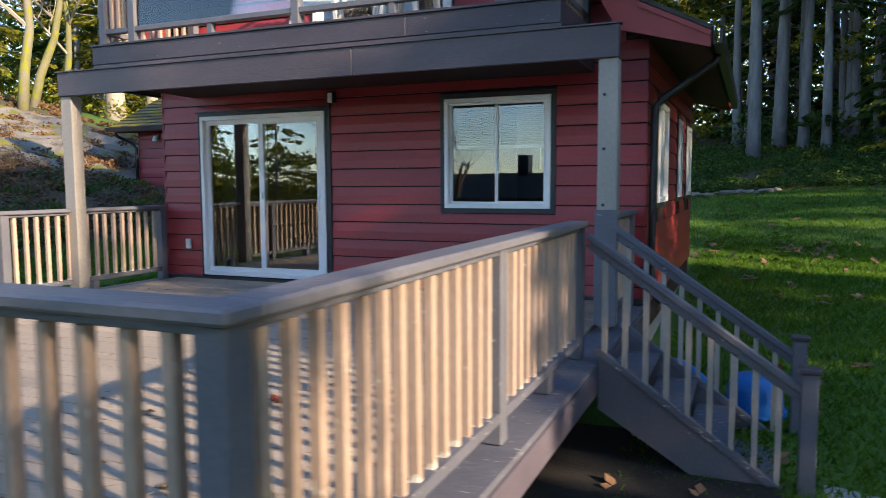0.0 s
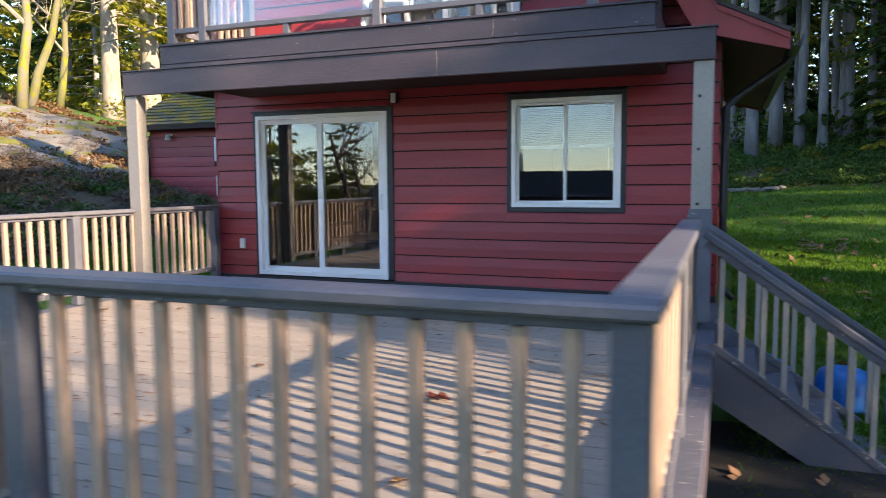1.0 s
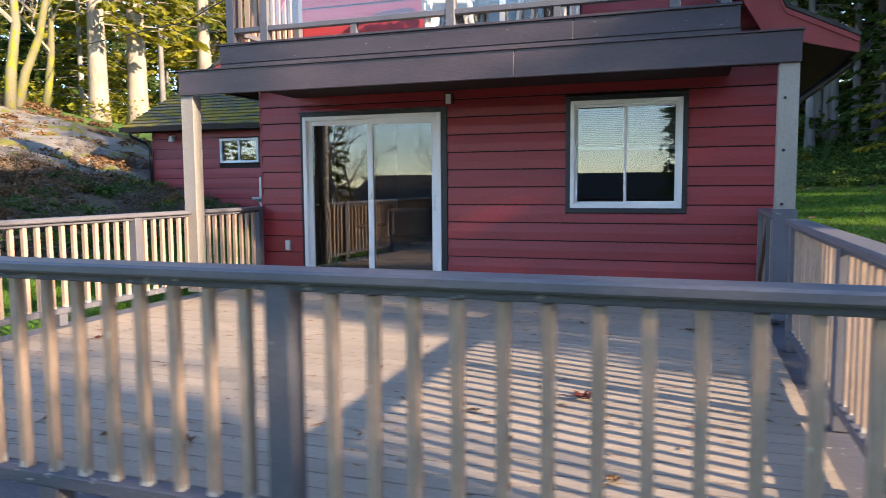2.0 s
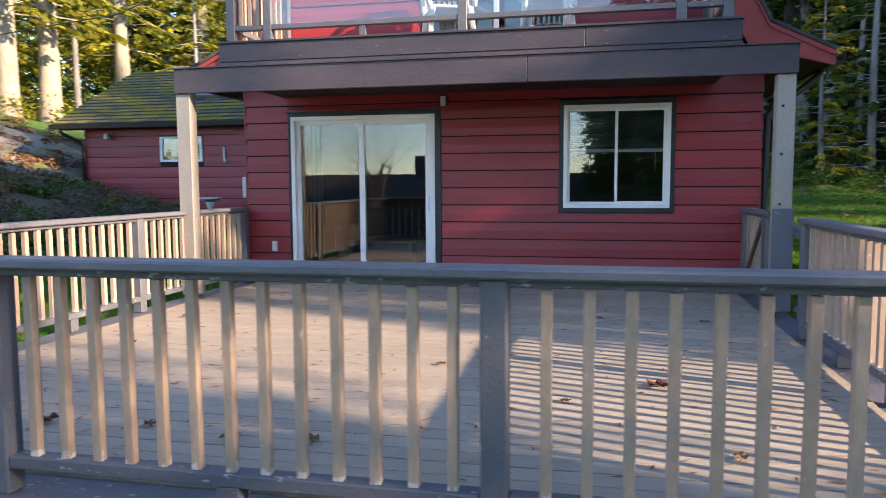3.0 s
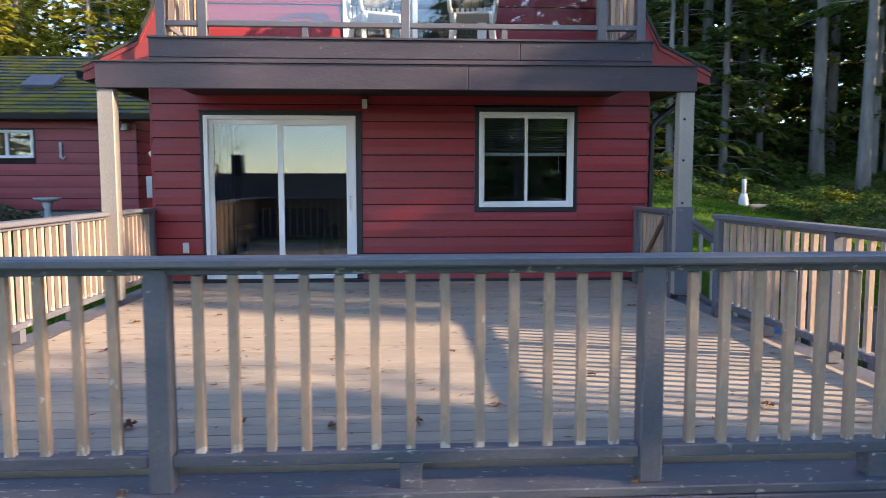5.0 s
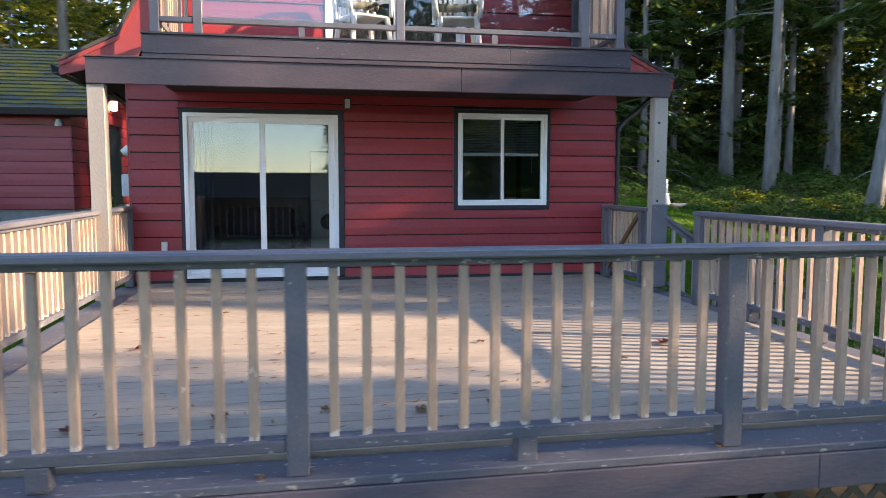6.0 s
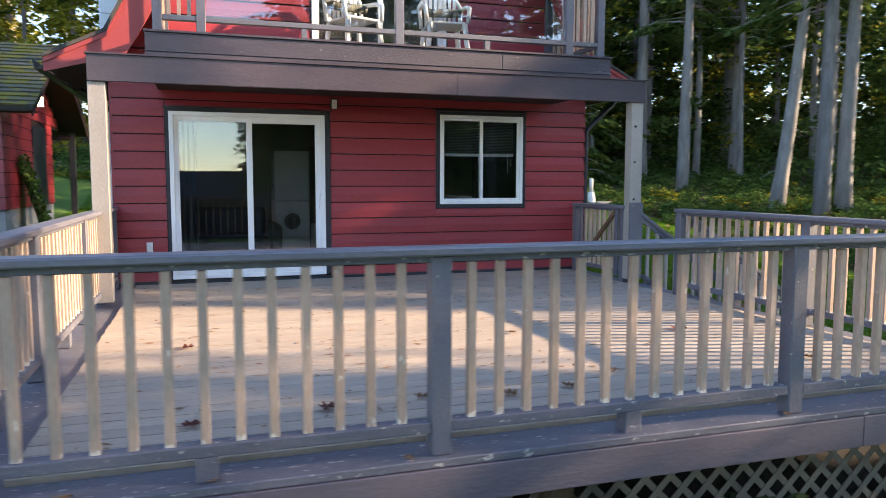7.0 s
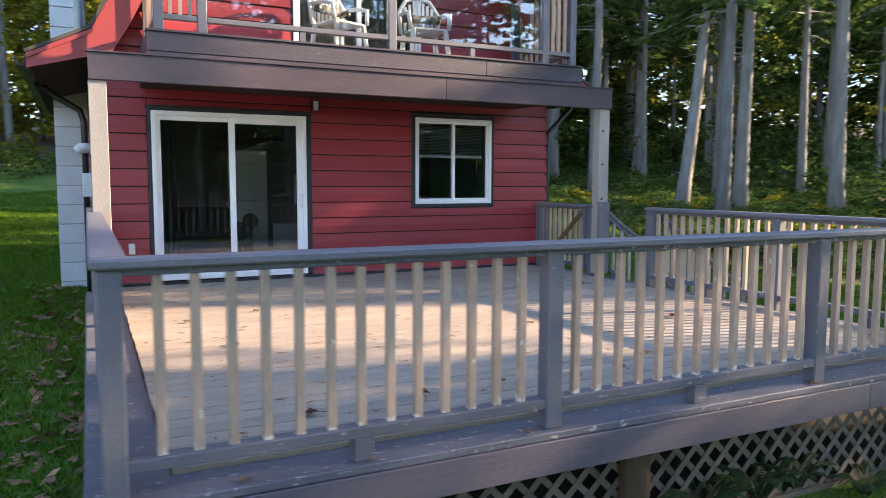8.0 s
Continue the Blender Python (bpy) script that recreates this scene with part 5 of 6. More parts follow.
brush("undergrowth", spots(760, 2, 36, 2, 32, lambda x, y: 1.2 < wood_edge(x, y) < 13), M_SHRUB, "dark green salal undergrowth along the woods", 0.7, 0.15, 150)
brush("undergrowth", spots(300, 2, 24, 2, 20, lambda x, y: 0.4 < wood_edge(x, y) < 1.8), M_SHRUB, "low green shrubs where the lawn ends", 0.40, 0.12, 120)
brush("undergrowth", spots(60, 4, 20, 3, 20, lambda x, y: 0.3 < wood_edge(x, y) < 2.2), M_BRACKEN, "brown dead stalks where the lawn ends", 0.34, 0.16, 70, slim=0.12)
brush("undergrowth", spots(26, 4, 28, 3, 24, lambda x, y: 0.6 < wood_edge(x, y) < 3), M_LEAFY, "bright yellow-green shrub tufts where the lawn ends", 0.42, 0.11, 170)
brush("undergrowth", spots(60, 4, 32, 4, 30, lambda x, y: 2 < wood_edge(x, y) < 11), M_LEAFY, "sunlit yellow-green shrubs at the edge of the woods", 0.55, 0.13, 170)
brush("undergrowth", spots(460, 6, 54, -6, 48, lambda x, y: wood_edge(x, y) > 11 and 0.5 * x + y < 47), M_SHRUB, "deeper undergrowth in the woods", 1.4, 0.28, 110, flat=1.2)
brush("far_foliage", spots(150, 8, 34, 12, 36, lambda x, y: 30 < 0.5 * x + y < 41), M_LEAFY, "thin yellow-green sunlit leaves among the trunks", 1.0, 0.24, 60, flat=0.9, lift=10.0)
brush("far_foliage", spots(130, 8, 34, 12, 40, lambda x, y: 30 < 0.5 * x + y < 43), M_NEEDLE, "green boughs among the trunks", 1.3, 0.34, 90, flat=0.6, lift=9.0)
brush("far_foliage", spots(560, 15, 52, 4, 42, lambda x, y: 38 < 0.5 * x + y < 50), M_NEEDLE, "dark green boughs deep in the woods", 1.6, 0.38, 110, flat=0.8, lift=15.0)
brush("far_foliage", spots(760, -4, 62, 18, 66, lambda x, y: 53 < 0.5 * x + y < 57), M_LEAFY, "sunlit yellow-green foliage beyond the woods", 1.8, 0.42, 100, flat=0.9, lift=17.0)
brush("far_foliage", spots(420, -4, 66, 20, 80, lambda x, y: 66 < 0.5 * x + y < 74), M_NEEDLE, "green foliage beyond the woods", 2.4, 0.6, 100, flat=0.9, lift=22.0)
brush("far_foliage", spots(240, 40, 56, 0, 34, lambda x, y: 31 < 0.5 * x + y < 52), M_NEEDLE, "dim green foliage at the end of the woods", 1.8, 0.5, 90, flat=0.9, lift=9.0)
brush("far_foliage", spots(700, -55, 4, 22, 58, lambda x, y: y - 0.35 * x > 40), M_LEAFY, "sunlit yellow-green foliage on the hill", 1.6, 0.42, 90, flat=0.9, lift=13.0)
brush("far_foliage", spots(260, -55, -20, 6, 40, lambda x, y: x < -25), M_NEEDLE, "green foliage behind the hill", 1.7, 0.45, 90, flat=0.9, lift=12.0)
brush("far_foliage", spots(170, -9, 5, 31, 42, lambda x, y: True), M_LEAFY, "sunlit yellow-green foliage behind the house", 1.4, 0.36, 90, flat=0.9, lift=11.0)
brush("undergrowth", spots(90, -9, 4.5, 22.6, 31, lambda x, y: True), M_SHRUB, "green shrubs behind the house", 0.8, 0.18, 120)
brush("undergrowth", spots(40, -9, 4.5, 23, 31, lambda x, y: True), M_LEAFY, "yellow-green shrubs behind the house", 0.7, 0.17, 120)
brush("hillside_shrubs", spots(80, -9.6, -4.8, -1, 7.6, lambda x, y: not (x > -9.3 and y > 7.3) and x < -5 + 0.1 * y), M_SHRUB, "low dark shrubs on the hillside", 0.40, 0.10, 170)
brush("hillside_twigs", spots(150, -14, -4.8, -1, 9, lambda x, y: not (x > -9.3 and y > 7.3) and x < -5 + 0.1 * y), M_DRYTWIG, "tangle of bare grey-brown twigs on the hillside", 0.5, 0.34, 110, slim=0.05)
brush("hillside_bracken", spots(60, -9.6, -4.9, -1, 7.4, lambda x, y: not (x > -9.3 and y > 7.3) and x < -5 + 0.1 * y), M_BRACKEN, "rust-brown bracken among the shrubs", 0.38, 0.12, 100)
brush("hillside_shrubs", spots(30, -12, -6.0, 1, 8.5, lambda x, y: not (x > -9.3 and y > 7.3)), M_LEAFY, "green-yellow shrub tufts on the hillside", 0.26, 0.10, 100)
brush("hillside_bracken", spots(230, -17.0, -8.8, 2, 9.6, lambda x, y: not (x > -9.6 and y > 7.0)), M_BRACKEN, "brown dead bracken on the hillside", 0.38, 0.15, 90)
brush("hillside_bracken", spots(60, -22, -12, 9.8, 15, lambda x, y: True), M_BRACKEN, "brown bracken and litter below the maples", 0.3, 0.14, 70)
brush("hill_undergrowth", spots(120, -40, -10, 14, 36, lambda x, y: y - 0.2 * x > 19), M_LEAFY, "sunlit undergrowth on the hill", 1.0, 0.22, 110, flat=1.2)
brush("wall_planting", spots(22, -6.6, -4.4, 6.6, 7.6, lambda x, y: True), M_SHRUB, "low shrubs at the foot of the wing", 0.32, 0.09, 170)


def rock(name, at, size, seed, label, flat=0.6, group=""):
    bm = bmesh.new()
    bmesh.ops.create_icosphere(bm, subdivisions=4, radius=1.0)
    for v in bm.verts:
        n = noise.noise(v.co * 1.1 + Vector((seed, 0, 0))) * 0.35 + noise.noise(v.co * 3.1 + Vector((seed, 5, 0))) * 0.16 + noise.noise(v.co * 8 + Vector((0, seed, 0))) * 0.03
        v.co = v.co * (1 + n)
        v.co = Vector((v.co.x * size[0], v.co.y * size[1], v.co.z * size[2] * flat))
        v.co += Vector(at)
    return solid(name, bm, M_ROCK, label, "rock", group, smooth=True)


def outcrop(cx, cy, rx, ry, rise, seed, label):
    """Bare rock breaking through the slope: a worn shelf that dips under the soil all round."""
    n, m = 84, 48
    verts = []
    for j in range(m):
        for i in range(n):
            a, b = 2.0 * i / (n - 1) - 1.0, 2.0 * j / (m - 1) - 1.0
            x, y = cx + a * rx, cy + b * ry
            q = Vector((x * 0.35 + seed, y * 0.6, 0.0))
            edge = 1.0 - (a * a + b * b) + 0.35 * noise.noise(q * 1.7)
            crack = -0.10 * max(0.0, 1.0 - abs(noise.noise(q * 2.3 + Vector((7, 1, 0)))) * 9.0)
            z = gz(x, y) + rise * min(max(edge, -0.6), 0.55) + 0.16 * noise.noise(q * 2.0) + 0.05 * noise.noise(q * 8.0) + crack
            verts.append((x, y, z if edge > -0.3 else gz(x, y) - 0.4))
    faces = [(j * n + i, j * n + i + 1, (j + 1) * n + i + 1, (j + 1) * n + i) for j in range(m - 1) for i in range(n - 1)]
    me = raw("hill_rock", verts, faces, M_ROCK)
    me.shade_smooth()
    return tagged(new("hill_rock", me), label, "rock", "hill rocks")


outcrop(-15.2, 8.8, 6.4, 3.0, 0.35, 0.0, "broad pale granite shelf with moss on the sunlit hillside")
outcrop(-11.0, 6.8, 2.4, 1.5, 0.35, 4.0, "low granite outcrop with moss below the shelf")
for i in range(14):
    x = 5.2 + i * 0.19 + rng.uniform(-0.08, 0.08)
    y = 16.75 + rng.uniform(-0.2, 0.25)
    s = rng.uniform(0.07, 0.15)
    rock("edge_stone", (x, y, gz(x, y) + 0.04), (s * 1.3, s, s), 40 + i, "grey stone in the row edging the lawn", group="edge stones")

# the trees that shade the deck, on the sunny side
H2, N2 = Vector((math.cos(radians(SUN_AZ)), -math.sin(radians(SUN_AZ)))), Vector((math.sin(radians(SUN_AZ)), math.cos(radians(SUN_AZ))))


def shade_bush(u, v, r, z0, z1, n, leaf, label, name="shade_tree", material=M_NEEDLE):
    """A leafy evergreen at u metres towards the sun and v metres across."""
    p = H2 * u + N2 * v
    base = gz(p.x, p.y)
    t = thing(name, (p.x, p.y, base), label, "tree", group="shade trees")
    part("trunk", tube(bmesh.new(), [(p.x, p.y, base - 0.2), (p.x + 0.05, p.y, (base + z0) / 2), (p.x, p.y, (z0 + z1) / 2)], [0.16, 0.13, 0.06], 8), M_BARK, t, smooth=True)
    w = rng.normal(size=(n, 3))
    w = w / np.linalg.norm(w, axis=1, keepdims=True) * rng.uniform(0, 1, (n, 1)) ** (1.0 if n < 1000 else 0.45)
    C = np.array([p.x, p.y, (z0 + z1) / 2]) + np.sign(w) * np.abs(w) ** 0.8 * np.array([r, r, (z1 - z0) / 2])
    part("crown", quads("crown", leaves(C, leaf, leaf * 0.55, 0.1), material), material, t)
    return t


SHADE = ((22, -4.2, 0.9, 0.4, 12.5, 980), (22.4, -5.5, 1.5, 0.4, 13.0, 4200), (23, -8.1, 1.6, 0.3, 10.0, 2300), (24, -11.3, 1.9, 0.3, 10.2, 3000), (25, -15.0, 2.1, 0.3, 10.0, 3000), (22, -0.60, 1.27, 0.4, 9.0, 2700), (24, -1.3, 2.3, 13.2, 20.0, 2200),
         (21.6, 0.24, 0.55, -0.4, 10.0, 2800), (21.3, 0.86, 0.42, -0.4, 10.2, 1500), (21.8, 1.5, 0.62, -0.4, 13.0, 4000), (23, 2.75, 1.4, -0.4, 15.5, 6500), (22, 4.5, 1.25, -0.4, 14.0, 6000), (23, 6.2, 1.5, -0.4, 19.0, 7000), (24.4, 7.0, 0.7, 0.4, 20.0, 3600),
         (25, 8.45, 1.0, 9.2, 20.0, 3600), (25, 10.1, 1.0, 0.4, 20.0, 4600), (25.5, 11.6, 1.6, 0.4, 21.0, 6000), (27, 15.6, 1.6, 0.4, 15.0, 3000), (45, 17.6, 2.0, 0.6, 22.0, 3200))
for u, v, r, z0, z1, n in SHADE:
    shade_bush(u, v, r, z0, z1, n, 0.30, "dense evergreen beyond the lawn that shades the deck")

# ---- across the water side, seen only in the glass ----
brush("far_foliage", spots(900, 4.6, 46, -52, -43, lambda x, y: True) + spots(170, 4.4, 9.5, -50, -43, lambda x, y: True), M_NEEDLE, "dark evergreen foliage across the lawn", 1.8, 0.5, 110, flat=0.9, lift=15.0)
g0 = gz(-8, -48)
nb = thing("neighbour_house", (-8, -48, g0), "dark low neighbouring house with a chimney", "house")
part("wall", B(-20, 4, -52, -44, g0 - 0.5, g0 + 3.0), M_TRIM, nb)
part("roof", prism(bmesh.new(), [(-53, g0 + 3.0), (-48, g0 + 5.0), (-43, g0 + 3.0)], "x", -20.6, 4.6), M_SHINGLE, nb)
part("chimney", B(-9.9, -9.1, -48.6, -47.4, g0 + 4.4, g0 + 6.4), M_TRIM, nb)
plant(full_fir, [(6.8, -42, 1.5), (9.5, -44, 1.6), (12.5, -41, 1.4), (16, -43, 1.6), (19.5, -41, 1.5), (23, -44, 1.7), (27, -42, 1.5), (31, -44, 1.6), (36, -42, 1.5), (41, -46, 1.6), (7.6, -48, 1.6), (14, -48, 1.7), (21, -49, 1.7)] , first=False)
brush("far_foliage", spots(170, -40, -16, -38, -28, lambda x, y: True), M_LEAFY, "sunlit yellow-green garden foliage across the lawn", 1.3, 0.36, 90, flat=0.9, lift=5.0)
plant(leafy, [(-20, -30, 0.9), (-24, -27, 0.9), (-28, -33, 1.0), (-32, -28, 1.1), (-17, -34, 0.8), (-37, -32, 1.1)], first=False)
for i, (bx, by, bh, br) in enumerate(((-5.2, -23.0, 8, 0.10), (-8.0, -21.5, 7.5, 0.09), (-6.8, -27.0, 9, 0.11), (-10.5, -24.0, 8, 0.09), (-12.5, -27.0, 12, 0.14), (-22.0, -22.0, 11, 0.14))):
    bare_tree("garden_tree", bh, br, "dark bare garden tree across the lawn", M_BROWNPOST, (bx, by, gz(bx, by)), 61 + i, M_BROWNPOST)
# nearer fir row, added out of view to cut low sky light on the facade
plant(full_fir, [(8.5, -25, 1.3), (11.5, -27, 1.5), (14.5, -25, 1.4), (18, -27, 1.5), (21.5, -26, 1.4), (25, -28, 1.5), (29, -29, 1.5)], first=False)

# ---- ferns, grass and fallen leaves ----
def fern(at, size, turn):
    t = thing("sword_fern", at, "green sword fern growing against the lattice", "fern", group="ferns")
    for i in range(9):
        a = turn + i * 2 * math.pi / 9 + rng.uniform(-0.2, 0.2)
        L = size * rng.uniform(0.8, 1.15)
        d = np.array([math.cos(a), math.sin(a) * 0.6, 0])
        s = np.linspace(0.08, 1, 26)
        C = np.array(at) + np.outer(s * L * 0.75, d) + np.array([0, 0, 1]) * (L * (1.1 * s - 0.75 * s ** 2))[:, None]
        side = np.cross(d, [0, 0, 1.0])
        Q = []
        for k in (-1, 1):
            w = (0.16 * size * (1 - s) ** 0.6 * (0.3 + s) + 0.01)
            D = side * k + d * 0.35 + np.array([0, 0, -0.15])
            Dn = D / np.linalg.norm(D)
            Q.append(leaves(C + Dn * w[:, None] * 0.5, 1.0, 0.0001, D=np.tile(D, (26, 1))))
            q = Q[-1]
            S = d * 0.022 * size / 0.6
            q[:, 0], q[:, 2] = C, C + Dn * w[:, None]
            q[:, 1], q[:, 3] = C + Dn * w[:, None] * 0.4 + S, C + Dn * w[:, None] * 0.4 - S
        part("frond", quads("frond", np.concatenate(Q), M_FERN), M_FERN, t)
    return t


fern((3.15, -6.04, -0.82), 0.46, 0.3)
fern((3.6, -6.05, -0.80), 0.54, 1.0)
fern((3.95, -6.04, -0.80), 0.42, 1.7)
fern((4.6, -6.10, -0.95), 0.40, 2.0)


def grass(n, x0, x1, y0, y1, keep, h):
    xy = np.stack([rng.uniform(x0, x1, n), rng.uniform(y0, y1, n)], 1)
    xy = np.array([p for p in xy if keep(*p)])
    z = np.array([gz(*p) for p in xy])
    C = np.concatenate([xy, z[:, None]], 1)
    m = len(C)
    D = np.concatenate([rng.normal(0, 0.55, (m, 2)), np.ones((m, 1))], 1)
    L = (h * rng.uniform(0.5, 1.3, m))[:, None]
    S = np.cross(D, rng.normal(size=(m, 3)))
    S = S / np.linalg.norm(S, axis=1, keepdims=True) * 0.008
    return np.stack([C - S, C + S, C + D * L + S * 0.2, C + D * L - S * 0.2], 1)


def lawn_keep(x, y):
    return not (-0.25 < x < 6.2 and -6.3 < y < 5.3) and not (WX0 < x < WX1 and y > WY0) and wood_edge(x, y) < 0.3


Q = np.concatenate([grass(70000, -4.8, -0.2, -5, 9, lawn_keep, 0.05), grass(30000, -5, -0.2, 9, 20, lawn_keep, 0.06), grass(80000, 6.1, 13, -3.5, 9, lawn_keep, 0.05), grass(40000, 6.1, 18, 9, 17, lawn_keep, 0.06), grass(26000, -0.5, 6.1, 5.4, 20, lawn_keep, 0.06), grass(50000, 13, 34, 1, 14, lawn_keep, 0.07), grass(60000, -9, 14, -14, -4.6, lambda x, y: lawn_keep(x, y) and not (x > -0.5 and x < 6.6 and y > -8.0), 0.05), grass(4000, -0.5, 6.3, -8.0, -6.0, lambda x, y: y < -6.0, 0.05)])
tagged(new("grass", quads("grass", Q, M_GRASS)), "short green lawn grass", "grass", kind="stuff")


def leaf_outline(size, seed):
    r = np.random.default_rng(seed)
    pts = []
    for k in range(20):
        a = 2 * math.pi * k / 20
        rad = size * (0.55 + 0.45 * abs(math.cos(2.5 * a))) * (0.85 if k % 2 else 1.0) * r.uniform(0.85, 1.1)
        pts.append((rad * math.cos(a), rad * 0.8 * math.sin(a)))
    return pts


def fallen_leaf(at, size, seed, material, label, turn):
    bm = bmesh.new()
    c = bm.verts.new((0, 0, 0.012))
    ring = [bm.verts.new((x, y, 0.006 + 0.022 * abs(math.sin(3 * math.atan2(y, x) + seed)) * (size / 0.06))) for x, y in leaf_outline(size, seed)]
    fs = [bm.faces.new((c, ring[i], ring[(i + 1) % len(ring)])) for i in range(len(ring))]
    bmesh.ops.solidify(bm, geom=fs, thickness=0.0012)
    tube(bm, [(0, 0, 0.012), (-size * 0.9, 0.01, 0.01), (-size * 1.5, 0.03, 0.006)], 0.002, 4)
    bm.transform(Matrix.Translation(at) @ Matrix.Rotation(turn, 4, "Z"))
    return solid("fallen_leaf", bm, material, label, "leaf", "leaves on the deck")


for i, (x, y, s, m) in enumerate(((4.63, -4.19, 0.085, M_REDLEAF), (1.50, -5.45, 0.07, M_REDLEAF), (0.81, -5.53, 0.06, M_REDLEAF), (4.29, -1.97, 0.03, M_DEADLEAF), (5.18, -2.04, 0.05, M_DEADLEAF),
                                (2.95, -5.45, 0.05, M_DEADLEAF), (2.55, -5.5, 0.06, M_TANLEAF), (2.05, -5.4, 0.045, M_DEADLEAF), (0.75, -3.7, 0.06, M_REDLEAF), (0.55, -2.6, 0.05, M_TANLEAF), (1.2, -2.3, 0.04, M_DEADLEAF), (3.25, -3.9, 0.04, M_DEADLEAF),
                                (4.9, -5.3, 0.05, M_TANLEAF), (3.4, -5.2, 0.04, M_TANLEAF), (5.45, -5.55, 0.05, M_TANLEAF), (4.1, -4.6, 0.04, M_TANLEAF))):
    fallen_leaf((x, y, 0.004), s, i, m, "curled red-brown fallen leaf on the deck" if m is M_REDLEAF else "dry tan fallen leaf on the deck", i * 1.7)
for i, (x, y) in enumerate(((0.9, -6.20), (1.75, -6.2), (3.86, -6.21), (0.35, -6.2))):
    fallen_leaf((x, y, BZ), 0.035, 50 + i, M_TANLEAF, "small tan leaf on the deck's border board", i * 2.1)


def litter(n, x0, x1, y0, y1, keep, size):
    Q = []
    xy = np.stack([rng.uniform(x0, x1, n), rng.uniform(y0, y1, n)], 1)
    xy = np.array([p for p in xy if keep(*p)])
    C = np.array([(x, y, gz(x, y) + 0.035) for x, y in xy])
    D = np.concatenate([rng.normal(size=(len(C), 2)), rng.normal(0, 0.25, (len(C), 1))], 1)
    D = D / np.linalg.norm(D, axis=1, keepdims=True)
    S = np.cross(D, np.array([0, 0, 1.0]) + rng.normal(0, 0.3, (len(C), 3)))
    S = S / np.linalg.norm(S, axis=1, keepdims=True)
    for f in (0.0, 1.05, -1.05):
        E = D * math.cos(f) + S * math.sin(f)
        T = -D * math.sin(f) + S * math.cos(f)
        l = (size * rng.uniform(0.6, 1.2, len(C)))[:, None]
        Q.append(np.stack([C, C + E * l * 0.6 + T * l * 0.28, C + E * l, C + E * l * 0.6 - T * l * 0.28], 1))
    return np.concatenate(Q)


Q = np.concatenate([litter(460, 6.2, 16, -3, 17, lawn_keep, 0.14), litter(60, 5.9, 8.5, 6.5, 9, lawn_keep, 0.13), litter(90, -4, -0.3, -5, 12, lawn_keep, 0.09), litter(260, -0.4, 7.2, -7.8, -6.05, lambda x, y: True, 0.085), litter(160, -1.1, -0.28, -4.5, 3.5, lawn_keep, 0.10)])
tagged(new("leaf_litter", quads("leaf_litter", Q, M_DEADLEAF)), "brown maple leaves scattered on the lawn", "leaves", kind="stuff")
# twigs and needle crumbs on the deck
Q = []
n = 900
C = np.stack([rng.uniform(0.15, 5.7, n), rng.uniform(-5.9, -0.3, n), np.full(n, 0.006)], 1)
D = np.concatenate([rng.normal(size=(n, 2)) * np.array([1.6, 0.7]), np.zeros((n, 1))], 1)
D = D / np.linalg.norm(D, axis=1, keepdims=True)
S = np.stack([-D[:, 1], D[:, 0], np.full(n, 0.3)], 1)
l, w = rng.uniform(0.01, 0.05, (n, 1)), rng.uniform(0.003, 0.008, (n, 1))
tagged(new("deck_litter", quads("deck_litter", np.stack([C - D * l, C + S * w, C + D * l, C - S * w], 1), M_DEADLEAF)), "needles and crumbs of leaf on the deck", "litter", kind="stuff")

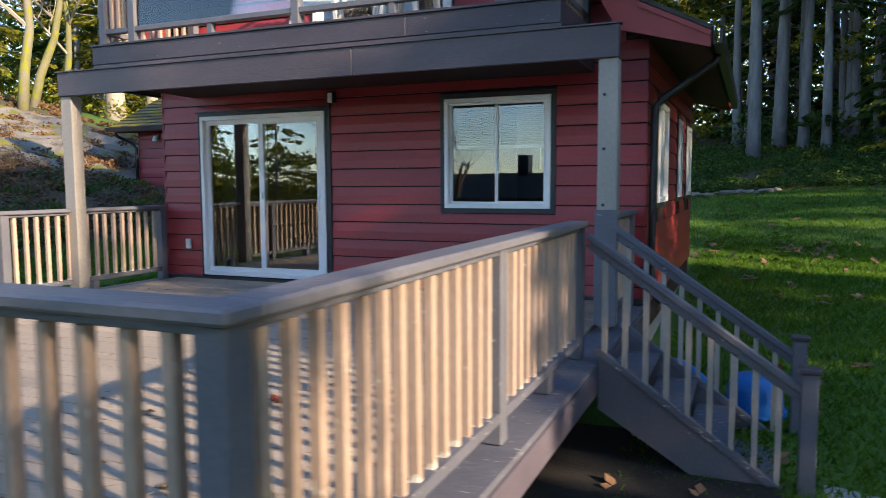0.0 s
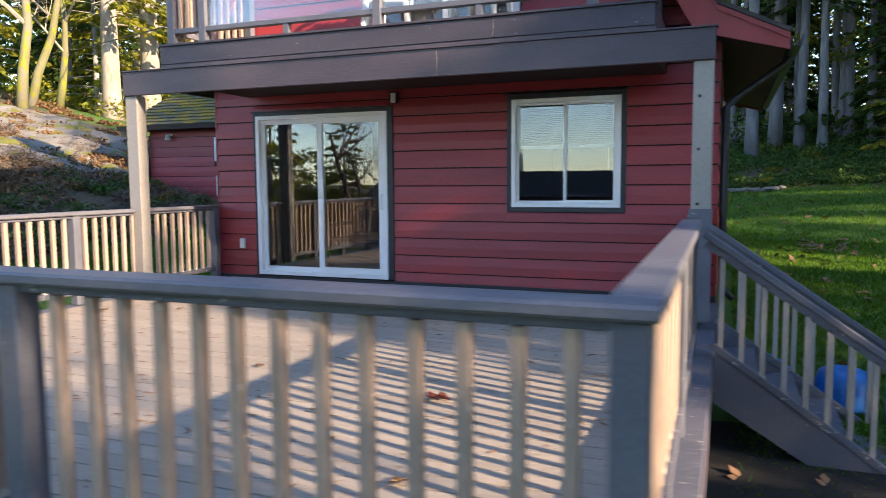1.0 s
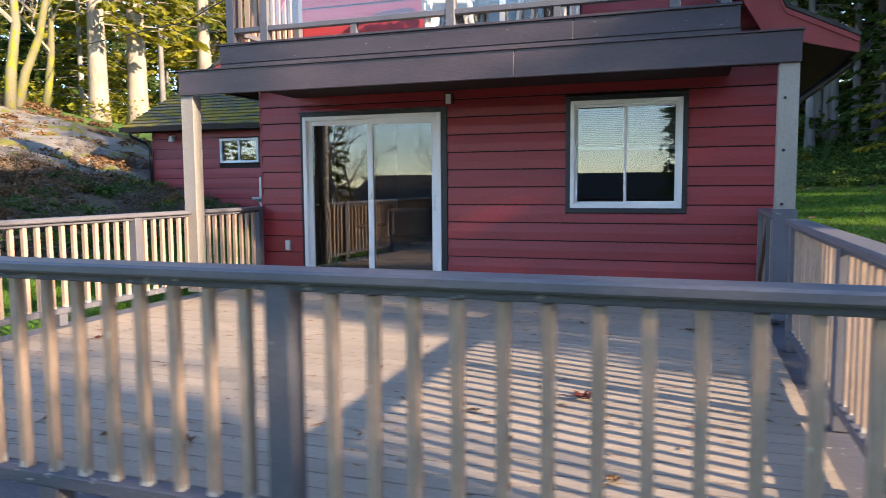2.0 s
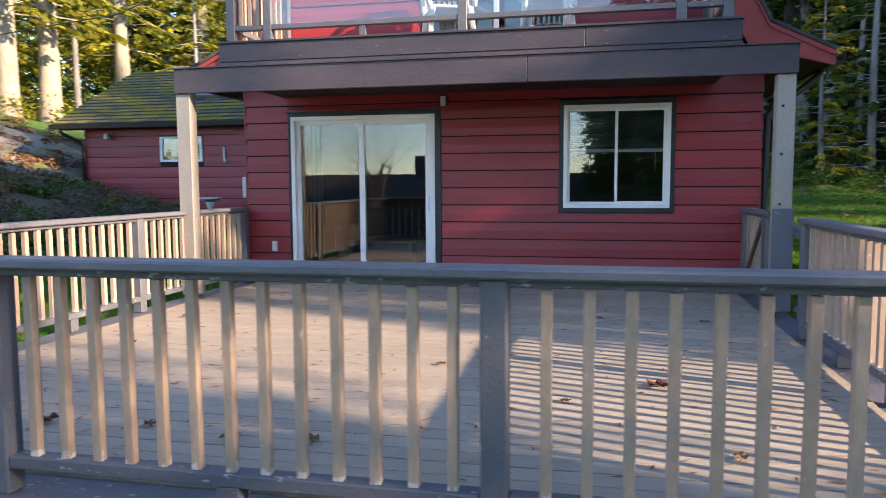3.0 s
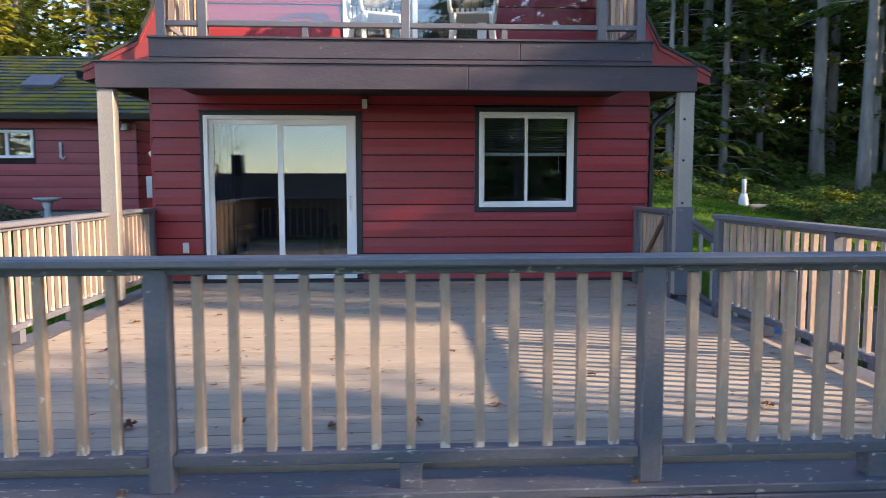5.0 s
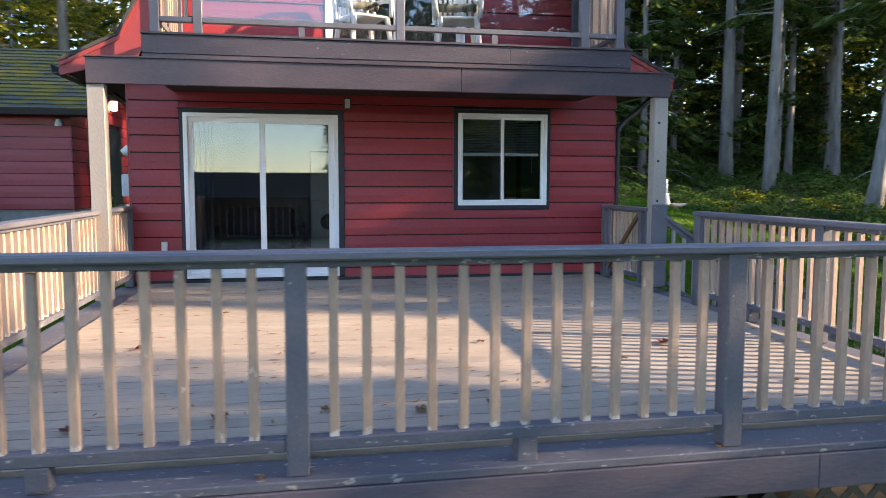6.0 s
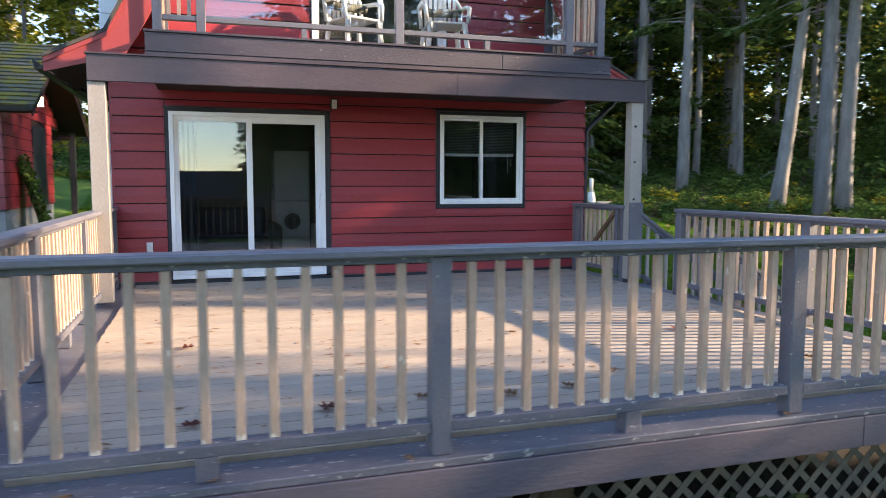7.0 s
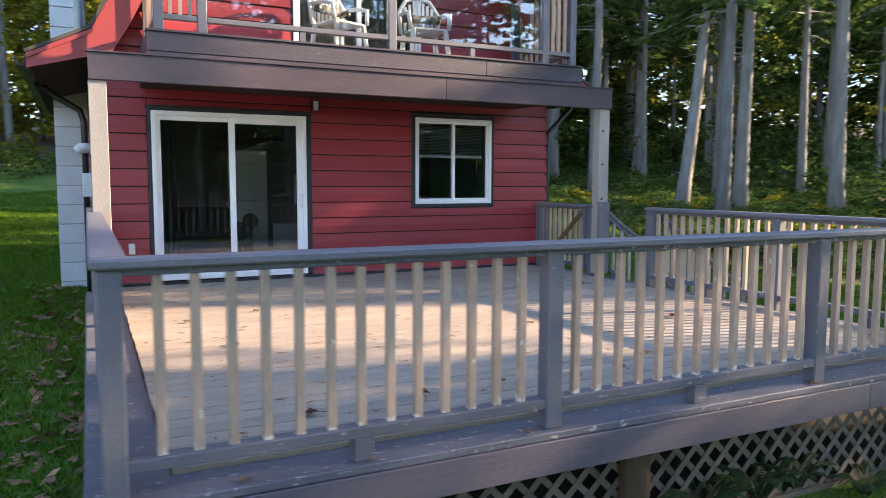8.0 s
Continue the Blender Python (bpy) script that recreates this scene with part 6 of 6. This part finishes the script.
# small things on the lawn
bb = thing("bird_bath", (-4.75, 7.2, gz(-4.75, 7.2)), "verdigris bird bath on a pedestal beside the wing", "bird bath")
z0 = gz(-4.75, 7.2)
part("pedestal", tube(bmesh.new(), [(-4.75, 7.2, z0), (-4.75, 7.2, z0 + 0.12), (-4.75, 7.2, z0 + 0.45), (-4.75, 7.2, z0 + 0.6)], [0.16, 0.08, 0.06, 0.12], 12), M_BLOCK, bb, smooth=True)
part("bowl", tube(bmesh.new(), [(-4.75, 7.2, z0 + 0.6), (-4.75, 7.2, z0 + 0.66), (-4.75, 7.2, z0 + 0.70)], [0.12, 0.26, 0.28], 16), M_BLOCK, bb, smooth=True)
mx, my = 14.1, 14.2
z0 = gz(mx, my)
wp = thing("well_marker", (mx, my, z0), "white cone with a pale pipe rising from it, on the lawn", "marker")
part("cone", tube(bmesh.new(), [(mx, my, z0 - 0.05), (mx, my, z0 + 0.03), (mx, my, z0 + 0.2), (mx, my, z0 + 0.40)], [0.17, 0.165, 0.14, 0.10], 14), M_PLASTIC, wp, smooth=True)
part("pipe", tube(bmesh.new(), [(mx, my, z0 + 0.38), (mx, my, z0 + 0.88)], 0.065, 10), M_BLOCK, wp, "pale grey pipe", smooth=True)
solid("flat_stone", B(mx + 0.1, mx + 0.75, my - 0.3, my + 0.1, z0 - 0.12, z0 + 0.05, 0.03), M_CONCRETE, "flat grey stone on the lawn", "stone")
iv = thing("ivy_trellis", (-3.0, 8.7, 0.5), "leaning trellis covered with green ivy", "trellis")
part("board", beam_between(bmesh.new(), (-3.1, 9.4, 1.8), (-2.7, 9.6, 0.2), 0.5, 0.03), M_RAWWOOD, iv)
C = np.array([-3.02, 9.35, 1.75]) + np.outer(rng.uniform(0, 1, 700), [0.42, 0.12, -1.5]) + np.stack([rng.normal(0, 0.05, 700), rng.uniform(-0.32, 0.32, 700), rng.normal(0, 0.05, 700)], 1)
part("ivy", quads("ivy", leaves(C, 0.11, 0.08, 0.3), M_SHRUB), M_SHRUB, iv, "glossy green ivy leaves")
pw = solid("power_cable", tube(bmesh.new(), [(-30, 22, 8.2), (-20, 16, 6.9), (-9, 10, 6.0), (-0.3, 3.4, 5.6)], 0.02, 5), M_BLACK, "thin overhead cable to the house", "cable")

# ---- planks, last ----
n_pl = 43
pitch = 5.96 / n_pl
plank = mesh_of("plank", B(PX0, PX1, 0, pitch - 0.008, -0.03, 0.0, 0.0012), M_PLANK)
for i in range(n_pl):
    piece("plank", plank, deck, (random.uniform(-0.004, 0.004), -0.03 - (i + 1) * pitch + 0.003, random.uniform(-0.0015, 0.0015)))
